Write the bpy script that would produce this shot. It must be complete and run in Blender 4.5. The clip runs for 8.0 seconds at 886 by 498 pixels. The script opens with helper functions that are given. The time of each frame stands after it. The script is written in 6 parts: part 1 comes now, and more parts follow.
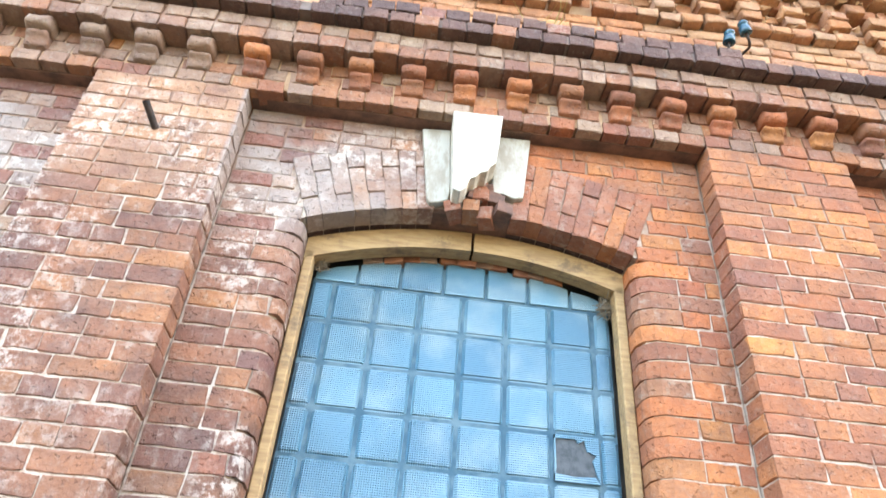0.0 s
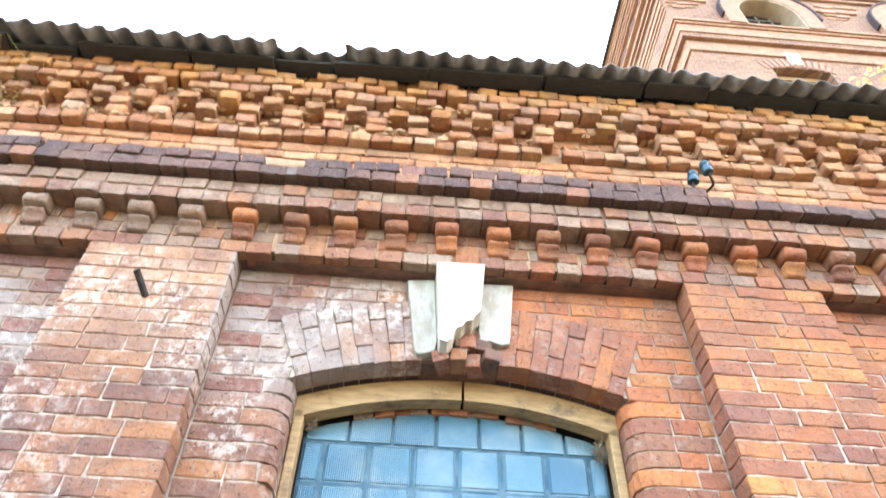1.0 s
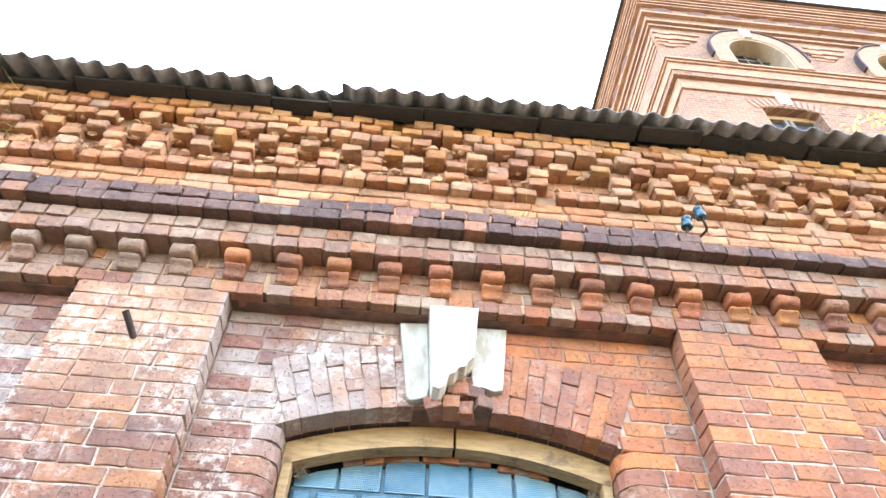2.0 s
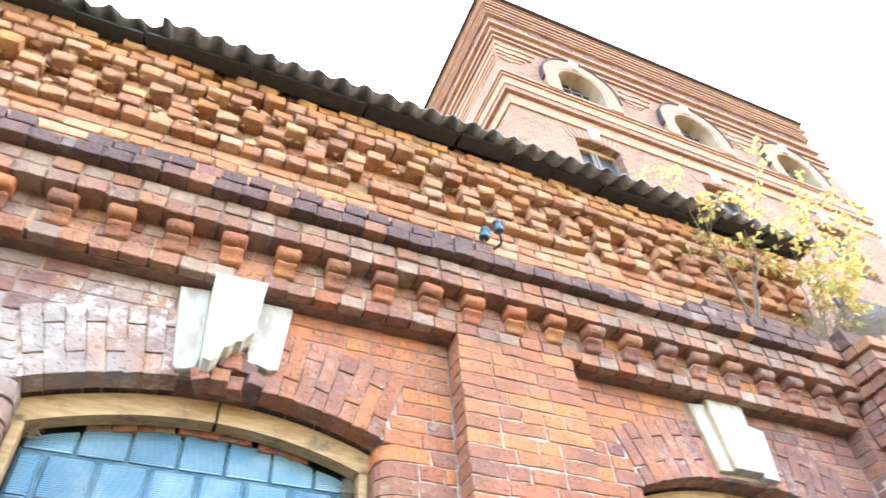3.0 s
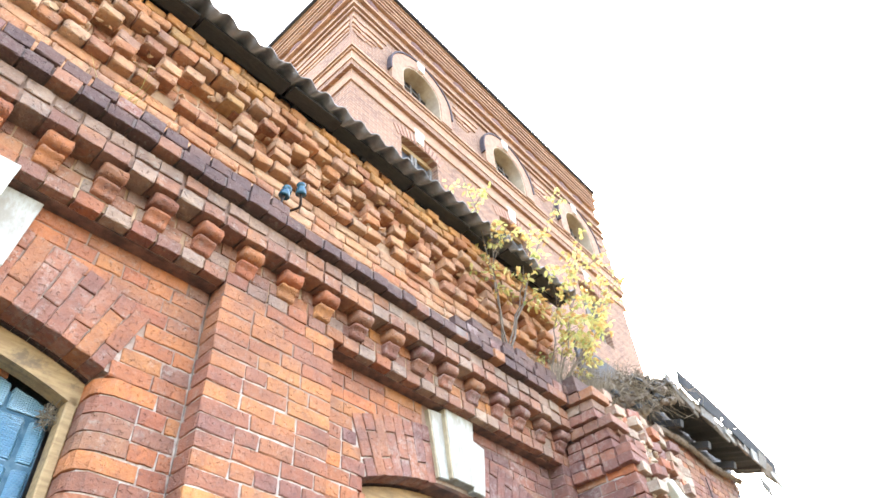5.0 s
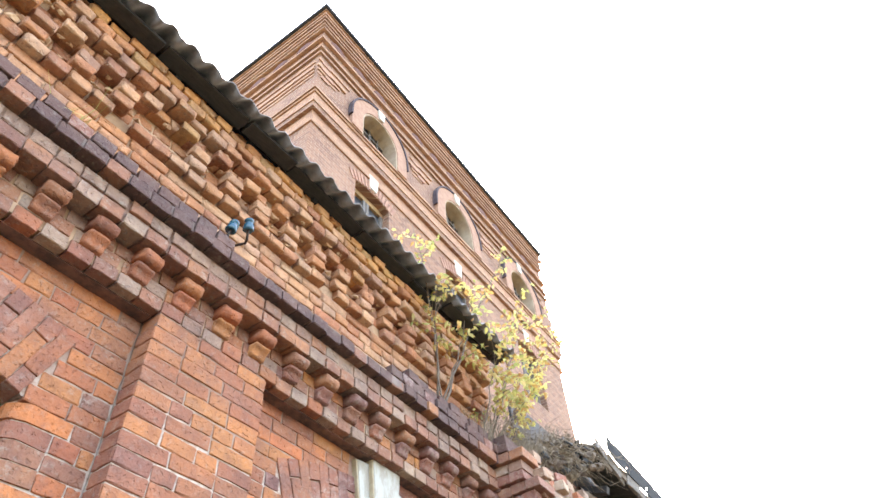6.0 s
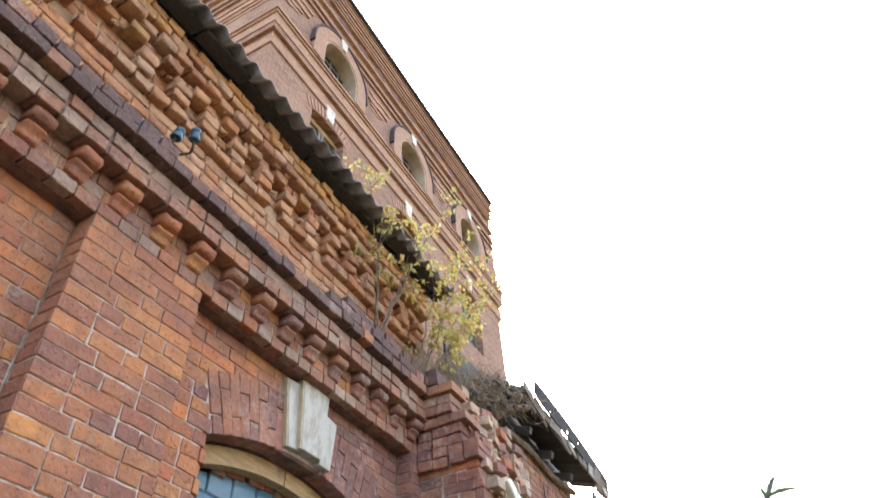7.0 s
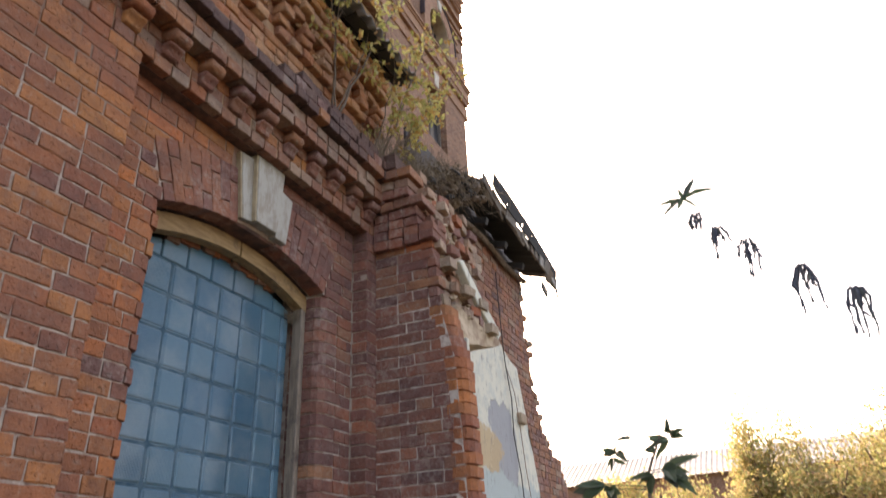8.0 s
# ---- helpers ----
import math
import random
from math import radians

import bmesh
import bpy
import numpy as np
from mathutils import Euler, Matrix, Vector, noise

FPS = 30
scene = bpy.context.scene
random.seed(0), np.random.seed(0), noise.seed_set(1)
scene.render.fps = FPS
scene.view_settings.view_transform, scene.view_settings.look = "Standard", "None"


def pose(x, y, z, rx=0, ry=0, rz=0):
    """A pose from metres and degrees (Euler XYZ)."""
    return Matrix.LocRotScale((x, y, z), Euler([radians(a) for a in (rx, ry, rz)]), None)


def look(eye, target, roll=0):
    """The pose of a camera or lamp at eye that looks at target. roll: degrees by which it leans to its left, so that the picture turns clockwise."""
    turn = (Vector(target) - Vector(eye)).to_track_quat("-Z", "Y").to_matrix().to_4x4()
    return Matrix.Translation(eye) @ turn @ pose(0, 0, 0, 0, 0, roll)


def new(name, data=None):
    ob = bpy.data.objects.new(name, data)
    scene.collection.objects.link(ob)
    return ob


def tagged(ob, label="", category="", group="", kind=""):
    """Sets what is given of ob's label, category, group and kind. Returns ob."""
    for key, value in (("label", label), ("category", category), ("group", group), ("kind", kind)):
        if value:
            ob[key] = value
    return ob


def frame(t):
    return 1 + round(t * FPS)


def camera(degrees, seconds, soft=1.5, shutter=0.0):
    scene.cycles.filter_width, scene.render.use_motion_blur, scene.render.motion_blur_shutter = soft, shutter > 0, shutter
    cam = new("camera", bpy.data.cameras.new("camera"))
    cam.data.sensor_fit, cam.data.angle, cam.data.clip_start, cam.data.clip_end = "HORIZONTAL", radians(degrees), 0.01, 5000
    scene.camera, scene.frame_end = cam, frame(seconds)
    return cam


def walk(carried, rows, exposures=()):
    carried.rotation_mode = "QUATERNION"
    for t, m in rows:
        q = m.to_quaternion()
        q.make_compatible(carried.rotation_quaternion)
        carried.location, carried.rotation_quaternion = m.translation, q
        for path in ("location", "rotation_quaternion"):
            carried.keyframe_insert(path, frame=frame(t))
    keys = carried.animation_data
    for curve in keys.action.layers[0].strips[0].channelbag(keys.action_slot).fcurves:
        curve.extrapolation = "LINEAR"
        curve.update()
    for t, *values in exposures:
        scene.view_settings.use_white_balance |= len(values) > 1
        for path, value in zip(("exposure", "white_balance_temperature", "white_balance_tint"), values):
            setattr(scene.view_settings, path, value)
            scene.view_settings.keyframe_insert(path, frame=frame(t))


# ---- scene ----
cam = camera(66.1, 8.0, shutter=0.25)
PATH = [
    (0, (-0.239, -2.294, 1.6), (-0.16, -0.682, 2.781), 5.2),
    (0.5, (-0.246, -2.35, 1.626), (-0.168, -0.846, 2.943), 3.6),
    (1, (-0.231, -2.401, 1.643), (-0.16, -1.039, 3.105), 1.9),
    (1.2, (-0.205, -2.404, 1.611), (-0.152, -1.104, 3.129), 1.9),
    (2.3, (-0.261, -2.476, 1.732), (-0.11, -1.18, 3.247), 2.2),
    (2.5, (-0.235, -2.493, 1.729), (0.043, -1.208, 3.236), -0.3),
    (3, (-0.199, -2.486, 1.746), (0.43, -1.274, 3.207), -5.3),
    (3.5, (-0.148, -2.457, 1.733), (0.72, -1.321, 3.132), -6.9),
    (4, (-0.13, -2.444, 1.734), (0.888, -1.387, 3.093), -5.7),
    (4.5, (-0.128, -2.43, 1.74), (0.963, -1.441, 3.093), -5.3),
    (5, (-0.154, -2.421, 1.758), (0.974, -1.531, 3.149), -5.4),
    (5.2, (-0.161, -2.424, 1.763), (0.968, -1.582, 3.182), -5.4),
    (6.5, (-0.173, -2.451, 1.703), (1.023, -1.82, 3.177), -5.3),
    (7, (-0.13, -2.453, 1.659), (1.188, -1.811, 3.02), -3.8),
    (7.5, (-0.068, -2.462, 1.618), (1.428, -1.785, 2.76), -3.1),
    (8, (0.007, -2.445, 1.568), (1.648, -1.724, 2.455), -2.8),
]
EXPOSURES = [(0.0, 4.57, 7350, 9), (1.2, 4.65, 7150, 9), (2.5, 4.76, 7000, 10), (4.5, 4.68, 7000, 10), (6.5, 3.93, 7200, 12), (7.0, 3.53, 7350, 14), (7.5, 2.90, 7700, 17), (8.0, 2.45, 7950, 20)]
walk(cam, [(t, look(eye, target, roll)) for t, eye, target, roll in PATH], EXPOSURES)

# ---- light ----
SUN_AZ, SUN_EL = 48.0, 33.0
world = bpy.data.worlds.new("sky_world")
scene.world = world
world.use_nodes = True
wn = world.node_tree
sky = wn.nodes.new("ShaderNodeTexSky")
sky.sky_type = "NISHITA"
sky.sun_disc = False
sky.sun_elevation = radians(SUN_EL)
sky.sun_rotation = radians(SUN_AZ)
sky.air_density = 1.0
sky.dust_density = 6.0
sky.ozone_density = 0.6
bg = wn.nodes["Background"]
bg.inputs["Strength"].default_value = 0.15
wn.links.new(sky.outputs[0], bg.inputs["Color"])
sun_data = bpy.data.lights.new("sun", "SUN")
sun_data.energy = 2.0
sun_data.angle = radians(0.6)
sun_data.color = (1.0, 0.93, 0.82)
sun = new("sun", sun_data)
# the sun stands behind the building, so that this facade lies in open shade
az = radians(SUN_AZ)
sun_way = Vector((math.sin(az) * math.cos(radians(SUN_EL)), math.cos(az) * math.cos(radians(SUN_EL)), math.sin(radians(SUN_EL))))
sun.matrix_world = Matrix.Translation((20, 20, 30)) @ sun_way.to_track_quat("Z", "Y").to_matrix().to_4x4()


# ---- materials ----
class Mat:
    """A small builder for node materials."""

    def __init__(self, name, rough=0.85, metal=0.0):
        self.m = bpy.data.materials.new(name)
        self.m.use_nodes = True
        self.t = self.m.node_tree
        self.b = self.t.nodes["Principled BSDF"]
        self.b.inputs["Roughness"].default_value = rough
        self.b.inputs["Metallic"].default_value = metal
        self.pos = self.node("ShaderNodeNewGeometry").outputs["Position"]

    def node(self, kind, operation=""):
        n = self.t.nodes.new(kind)
        if operation:
            n.operation = operation
        return n

    def put(self, a, b):
        self.t.links.new(a, b)

    def feed(self, socket, v):
        if hasattr(v, "is_linked"):
            self.put(v, socket)
        else:
            socket.default_value = v

    def noise(self, scale, detail=4.0, rough=0.6, stretch=None, src=None, shift=None):
        n = self.node("ShaderNodeTexNoise")
        n.inputs["Scale"].default_value = scale
        n.inputs["Detail"].default_value = detail
        n.inputs["Roughness"].default_value = rough
        vec = src or self.pos
        if stretch or shift is not None:
            mp = self.node("ShaderNodeVectorMath", operation="MULTIPLY_ADD")
            self.put(vec, mp.inputs[0])
            mp.inputs[1].default_value = stretch or (1, 1, 1)
            self.feed(mp.inputs[2], shift if shift is not None else (0, 0, 0))
            vec = mp.outputs[0]
        self.put(vec, n.inputs["Vector"])
        return n.outputs["Fac"]

    def ramp(self, fac, stops, interp="LINEAR"):
        r = self.node("ShaderNodeValToRGB")
        r.color_ramp.interpolation = interp
        el = r.color_ramp.elements
        while len(el) < len(stops):
            el.new(0.5)
        for e, (p, c) in zip(el, stops):
            e.position = p
            e.color = (*c, 1) if len(c) == 3 else c
        self.put(fac, r.inputs[0])
        return r.outputs[0]

    def mask(self, fac, lo, hi):
        r = self.node("ShaderNodeMapRange")
        r.clamp = True
        r.interpolation_type = "SMOOTHSTEP"
        self.put(fac, r.inputs[0])
        r.inputs[1].default_value, r.inputs[2].default_value = lo, hi
        return r.outputs[0]

    def mix(self, fac, a, b, mode="MIX"):
        n = self.node("ShaderNodeMix")
        n.data_type, n.blend_type = "RGBA", mode
        self.feed(n.inputs[0], fac)
        self.feed(n.inputs[6], a if hasattr(a, "is_linked") else (*a, 1))
        self.feed(n.inputs[7], b if hasattr(b, "is_linked") else (*b, 1))
        return n.outputs[2]

    def math(self, op, a, b=0.0):
        n = self.node("ShaderNodeMath", operation=op)
        self.feed(n.inputs[0], a)
        self.feed(n.inputs[1], b)
        return n.outputs[0]

    def axis(self, i):
        s = self.node("ShaderNodeSeparateXYZ")
        self.put(self.pos, s.inputs[0])
        return s.outputs[i]

    def rand(self):
        return self.node("ShaderNodeObjectInfo").outputs["Random"]

    def island(self):
        return self.node("ShaderNodeNewGeometry").outputs["Random Per Island"]

    def colour(self, c):
        self.feed(self.b.inputs["Base Color"], c if hasattr(c, "is_linked") else (*c, 1))

    def bump(self, h, strength=0.5, dist=0.01):
        n = self.node("ShaderNodeBump")
        n.inputs["Strength"].default_value = strength
        n.inputs["Distance"].default_value = dist
        self.put(h, n.inputs["Height"])
        self.put(n.outputs[0], self.b.inputs["Normal"])


def brick_material(name, tones, white=0.0, soot=0.0, island=False, mortar_dust=(0.42, 0.36, 0.29), west=False, dust=0.35, bump=0.8, film=0.34):
    """Fired clay with a tone for each brick, mottling, pits, soot and lime bloom."""
    m = Mat(name, 0.9)
    r = m.island() if island else m.rand()
    base = m.ramp(r, [(i / max(1, len(tones) - 1), c) for i, c in enumerate(tones)])
    r2 = m.math("FRACT", m.math("MULTIPLY", r, 17.31))
    base = m.mix(m.math("MULTIPLY", r2, 0.28), base, (0.15, 0.065, 0.05))
    # a seed for each brick, so that its mottling is its own
    sep = m.node("ShaderNodeCombineXYZ")
    m.put(m.math("MULTIPLY", r, 31.0), sep.inputs[0])
    m.put(m.math("MULTIPLY", r2, 23.0), sep.inputs[2])
    big = m.noise(9, 5, 0.65, shift=sep.outputs[0])
    fine = m.noise(75, 4, 0.7)
    base = m.mix(m.mask(big, 0.3, 0.75), m.mix(0.35, base, (0.10, 0.045, 0.035)), base)
    # weather stains run on from brick to brick
    base = m.mix(m.math("MULTIPLY", m.mask(m.noise(6.5, 6, 0.7, (1, 1, 0.7)), 0.48, 0.70), 0.45), base, (0.13, 0.055, 0.042))
    base = m.mix(m.math("MULTIPLY", m.mask(m.noise(38, 5, 0.75, shift=(7, 1, 5)), 0.55, 0.70), 0.5), base, (0.09, 0.042, 0.035))
    base = m.mix(m.math("MULTIPLY", m.mask(fine, 0.5, 0.8), 0.18), base, mortar_dust)
    base = m.mix(m.math("MULTIPLY", m.mask(m.noise(28, 5, 0.7), 0.52, 0.72), dust), base, mortar_dust)
    # a thin grey-brown film of weather, patchy at arm's length
    base = m.mix(m.math("MULTIPLY", m.mask(m.noise(3.4, 6, 0.72, (1, 1, 1.5), shift=(9, 2, 4)), 0.42, 0.66), film), base, (0.23, 0.135, 0.105))
    if soot:
        s = m.noise(2.6, 5, 0.65, (1, 1, 1.6))
        base = m.mix(m.math("MULTIPLY", m.mask(s, 0.40, 0.68), soot), base, (0.045, 0.03, 0.032))
    if white:
        w = m.math("MULTIPLY", m.mask(m.noise(1.9, 4, 0.6), 0.42, 0.60), m.mask(m.noise(17, 6, 0.76), 0.47, 0.58))
        if west:
            # grey film and lime wash survive on the western bays only
            grey = m.math("MULTIPLY", m.mask(m.noise(1.2, 4, 0.6, shift=(3.1, 0, 1.7)), 0.34, 0.56), m.mask(m.axis(0), 0.35, -0.35))
            grey = m.math("MULTIPLY", grey, m.mask(m.axis(2), 3.15, 3.6))
            bay = m.math("MAXIMUM", m.mask(m.axis(0), -1.16, -1.13), m.mask(m.axis(0), -1.84, -1.87))
            grey = m.math("MULTIPLY", grey, bay)
            tan = m.math("MULTIPLY", m.math("SUBTRACT", 1.0, bay), m.math("MULTIPLY", m.mask(m.axis(2), 3.25, 3.75), m.mask(m.noise(5, 5, 0.7, shift=(2, 2, 6)), 0.3, 0.6)))
            base = m.mix(m.math("MULTIPLY", tan, 0.55), base, (0.50, 0.29, 0.175))
            base = m.mix(m.math("MULTIPLY", grey, 0.75), base, (0.34, 0.285, 0.25))
            w = m.math("MULTIPLY", w, m.mask(m.axis(0), 0.45, -0.45))
        base = m.mix(m.math("MULTIPLY", w, white), base, (0.66, 0.56, 0.48))
    m.colour(base)
    h = m.math("ADD", m.math("MULTIPLY", fine, 0.45), m.noise(24, 6, 0.75))
    pits = m.mask(m.noise(48, 3, 0.6, shift=sep.outputs[0]), 0.30, 0.42)
    m.bump(m.math("ADD", h, pits), bump, 0.012)
    return m.m


RED = [(0.37, 0.118, 0.054), (0.45, 0.146, 0.054), (0.52, 0.182, 0.058), (0.34, 0.120, 0.066), (0.56, 0.205, 0.060), (0.41, 0.130, 0.053), (0.60, 0.232, 0.062), (0.47, 0.162, 0.062), (0.29, 0.100, 0.060)]
MAROON = [(0.20, 0.082, 0.052), (0.28, 0.105, 0.056), (0.34, 0.135, 0.062), (0.22, 0.09, 0.056), (0.42, 0.17, 0.066), (0.26, 0.10, 0.052), (0.46, 0.19, 0.068), (0.24, 0.10, 0.062)]
OCHRE = [(0.62, 0.265, 0.098), (0.66, 0.325, 0.145), (0.54, 0.20, 0.075), (0.66, 0.37, 0.195), (0.60, 0.235, 0.08), (0.48, 0.175, 0.075), (0.65, 0.39, 0.225)]
EAVES = [(0.66, 0.27, 0.07), (0.70, 0.32, 0.085), (0.56, 0.20, 0.06), (0.66, 0.35, 0.12), (0.60, 0.23, 0.06)]
TAN = [(0.41, 0.25, 0.165), (0.46, 0.305, 0.20), (0.39, 0.205, 0.125), (0.49, 0.345, 0.24)]
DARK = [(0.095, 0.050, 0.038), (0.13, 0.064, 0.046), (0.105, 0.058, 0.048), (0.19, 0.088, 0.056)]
M_red = brick_material("red_brick", RED, soot=0.3, dust=0.28, film=0.2)
M_maroon = brick_material("limewashed_brick", MAROON, white=0.56, soot=0.5, west=True)
M_plum = brick_material("plum_brick", [(0.19, 0.078, 0.062), (0.30, 0.112, 0.074), (0.46, 0.155, 0.075), (0.24, 0.095, 0.072), (0.38, 0.13, 0.072), (0.15, 0.068, 0.060)], white=0.22, soot=0.35)
M_orange = brick_material("orange_brick", [(0.55, 0.165, 0.05), (0.66, 0.218, 0.06), (0.46, 0.132, 0.055), (0.62, 0.192, 0.052)], soot=0.15, dust=0.2, film=0.12)
M_ochre = brick_material("ochre_brick", OCHRE, soot=0.12, dust=0.5, mortar_dust=(0.60, 0.40, 0.24), film=0.12)
M_ring = brick_material("arch_brick", [(0.40, 0.135, 0.062), (0.46, 0.155, 0.064), (0.36, 0.125, 0.066), (0.49, 0.175, 0.066)], white=0.16, soot=0.3, dust=0.5)
M_eaves = brick_material("eaves_brick", EAVES, soot=0.12, dust=0.35, mortar_dust=(0.56, 0.36, 0.19), film=0.10)
M_tan = brick_material("tan_brick", TAN, soot=0.35, dust=0.6)
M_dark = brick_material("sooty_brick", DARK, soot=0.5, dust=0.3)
M_course = brick_material("string_brick", [(0.34, 0.135, 0.074), (0.43, 0.185, 0.092), (0.38, 0.168, 0.098), (0.49, 0.20, 0.078), (0.29, 0.125, 0.080)], soot=0.22, dust=0.5)
M_torn = brick_material("torn_brick", [(0.54, 0.40, 0.26), (0.44, 0.25, 0.14), (0.60, 0.49, 0.35), (0.46, 0.20, 0.10), (0.52, 0.41, 0.28), (0.36, 0.20, 0.13)], soot=0.3, dust=0.8, mortar_dust=(0.58, 0.49, 0.37))


def mortar_material(name, c1, c2, dirt, fresh=None):
    m = Mat(name, 0.95)
    c = m.mix(m.mask(m.noise(5, 5, 0.65), 0.35, 0.7), c1, c2)
    c = m.mix(m.math("MULTIPLY", m.mask(m.noise(1.3, 5, 0.65), 0.42, 0.66), 0.85), c, dirt)
    if fresh:
        # the lower joints were pointed again with white lime
        z = m.math("ADD", m.axis(2), m.math("MULTIPLY", m.noise(1.6, 4, 0.6), 1.2))
        f = m.math("MULTIPLY", m.mask(z, 4.55, 4.0), m.mask(m.noise(7, 5, 0.75), 0.33, 0.53))
        c = m.mix(f, c, fresh)
    c = m.mix(m.math("MULTIPLY", m.mask(m.noise(21, 6, 0.75, shift=(1, 8, 3)), 0.48, 0.64), 0.55), c, (0.24, 0.115, 0.075))
    m.colour(c)
    m.bump(m.noise(130, 4, 0.7), 0.7, 0.004)
    return m.m


M_mortar = mortar_material("lime_mortar", (0.31, 0.20, 0.14), (0.25, 0.14, 0.09), (0.17, 0.095, 0.07), (0.50, 0.40, 0.32))
M_mortar_pale = mortar_material("pale_lime_mortar", (0.50, 0.41, 0.34), (0.38, 0.29, 0.235), (0.20, 0.125, 0.10), (0.60, 0.50, 0.42))
M_mortar_warm = mortar_material("sandy_mortar", (0.50, 0.325, 0.195), (0.38, 0.22, 0.115), (0.20, 0.105, 0.06))
M_mortar_grey = mortar_material("sooty_mortar", (0.24, 0.18, 0.15), (0.17, 0.12, 0.10), (0.09, 0.06, 0.05))


def white_stone(name="whitewashed_stone", k=1.0, streak=0.6):
    m = Mat(name, 0.8)
    c = m.mix(m.mask(m.noise(7, 5, 0.7), 0.5, 0.75), tuple(k * q for q in (0.70, 0.645, 0.545)), tuple(k * q for q in (0.56, 0.50, 0.41)))
    c = m.mix(m.math("MULTIPLY", m.mask(m.noise(11, 6, 0.7, (1, 1, 0.35), shift=(2, 5, 1)), 0.44, 0.60), 0.7 * streak), c, (0.26, 0.21, 0.15))
    c = m.mix(m.math("MULTIPLY", m.mask(m.noise(30, 5, 0.75, (2, 2, 0.4)), 0.56, 0.7), streak), c, (0.36, 0.31, 0.24))
    m.colour(c)
    m.bump(m.noise(40, 5, 0.7), 0.35, 0.006)
    return m.m


def wood(name, c1, c2, dark, grain=(3, 3, 3)):
    m = Mat(name, 0.75)
    g = m.noise(14, 5, 0.65, grain)
    c = m.mix(m.mask(g, 0.35, 0.65), c1, c2)
    c = m.mix(m.math("MULTIPLY", m.mask(m.noise(6, 6, 0.75), 0.50, 0.68), 0.75), c, dark)
    m.colour(c)
    m.bump(g, 0.35, 0.004)
    return m.m


M_stone = white_stone(k=0.86)
M_stone_grey = white_stone("weathered_white_stone", 0.58, 1.0)
M_frame = wood("ochre_painted_wood", (0.42, 0.265, 0.12), (0.29, 0.17, 0.075), (0.11, 0.07, 0.045), (0.5, 3, 3))
M_bareframe = wood("bare_grey_brown_wood", (0.27, 0.21, 0.155), (0.17, 0.125, 0.09), (0.07, 0.05, 0.04), (3, 3, 0.5))
M_paleboard = wood("silvered_board", (0.36, 0.33, 0.29), (0.24, 0.215, 0.19), (0.10, 0.085, 0.07), (1, 6, 6))
M_greywood = wood("grey_weathered_wood", (0.20, 0.17, 0.14), (0.12, 0.10, 0.085), (0.05, 0.045, 0.04), (1, 6, 6))

# old wood, its near-black tone also painting in the shade under the eaves
M_oldwood = wood("shade_black_wood", (0.040, 0.034, 0.030), (0.028, 0.024, 0.021), (0.015, 0.013, 0.012), (1, 6, 6))


def glass_block():
    m = Mat("ribbed_glass", 0.12)
    tone = m.mix(m.rand(), (0.070, 0.20, 0.295), (0.13, 0.285, 0.37))
    # grey dust settles over the panes unevenly
    c = m.mix(m.math("MULTIPLY", m.mask(m.noise(3.0, 5, 0.6), 0.42, 0.70), 0.5), tone, (0.36, 0.45, 0.47))
    m.colour(c)
    m.b.inputs["Roughness"].default_value = 0.3
    m.b.inputs["Specular IOR Level"].default_value = 0.9
    m.b.inputs["Coat Weight"].default_value = 0.35
    m.b.inputs["Coat Roughness"].default_value = 0.08
    w = m.node("ShaderNodeTexWave")
    w.wave_type, w.bands_direction, w.wave_profile = "BANDS", "Z", "SIN"
    w.inputs["Scale"].default_value = 34.0
    w.inputs["Distortion"].default_value = 0.0
    m.put(m.pos, w.inputs["Vector"])
    v = m.node("ShaderNodeTexWave")
    v.wave_type, v.bands_direction, v.wave_profile = "BANDS", "X", "SIN"
    v.inputs["Scale"].default_value = 34.0
    m.put(m.pos, v.inputs["Vector"])
    # the cross ribs of the back face show through here and there
    lattice = m.math("MULTIPLY", v.outputs["Fac"], m.mask(m.noise(1.7, 3, 0.5, shift=(4, 0, 2)), 0.42, 0.6))
    m.bump(m.math("ADD", m.math("ADD", w.outputs["Fac"], lattice), m.math("MULTIPLY", m.noise(9, 3, 0.5), 2.5)), 1.0, 0.005)
    return m.m


def simple(name, c1, c2, rough=0.8, metal=0.0, scale=8.0, bump=0.3):
    m = Mat(name, rough, metal)
    f = m.noise(scale, 5, 0.68)
    m.colour(m.mix(m.mask(f, 0.35, 0.68), c1, c2))
    if bump:
        m.bump(m.noise(scale * 6, 4, 0.65), bump, 0.005)
    return m.m


M_glass = glass_block()
# dark brown that paints in shade under the course and behind the keystones
M_shade_brown = simple("shade_brown_lime", (0.20, 0.10, 0.07), (0.085, 0.05, 0.04), 0.95, scale=9, bump=0.5)
M_cheek = simple("stained_lime_cheek", (0.42, 0.33, 0.21), (0.30, 0.22, 0.13), 0.9, scale=12)
M_joint = simple("blue_grey_joint", (0.035, 0.085, 0.12), (0.10, 0.16, 0.19), 0.95, scale=14)
M_roof = simple("asbestos_sheet", (0.27, 0.245, 0.235), (0.15, 0.135, 0.13), 0.9, scale=5, bump=0.5)
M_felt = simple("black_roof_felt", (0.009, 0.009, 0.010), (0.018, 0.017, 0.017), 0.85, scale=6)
M_iron = simple("rusty_iron", (0.07, 0.045, 0.035), (0.035, 0.03, 0.03), 0.7, 0.4, scale=30)
M_porcelain = simple("teal_glazed_porcelain", (0.008, 0.05, 0.08), (0.015, 0.08, 0.11), 0.15, scale=30, bump=0)
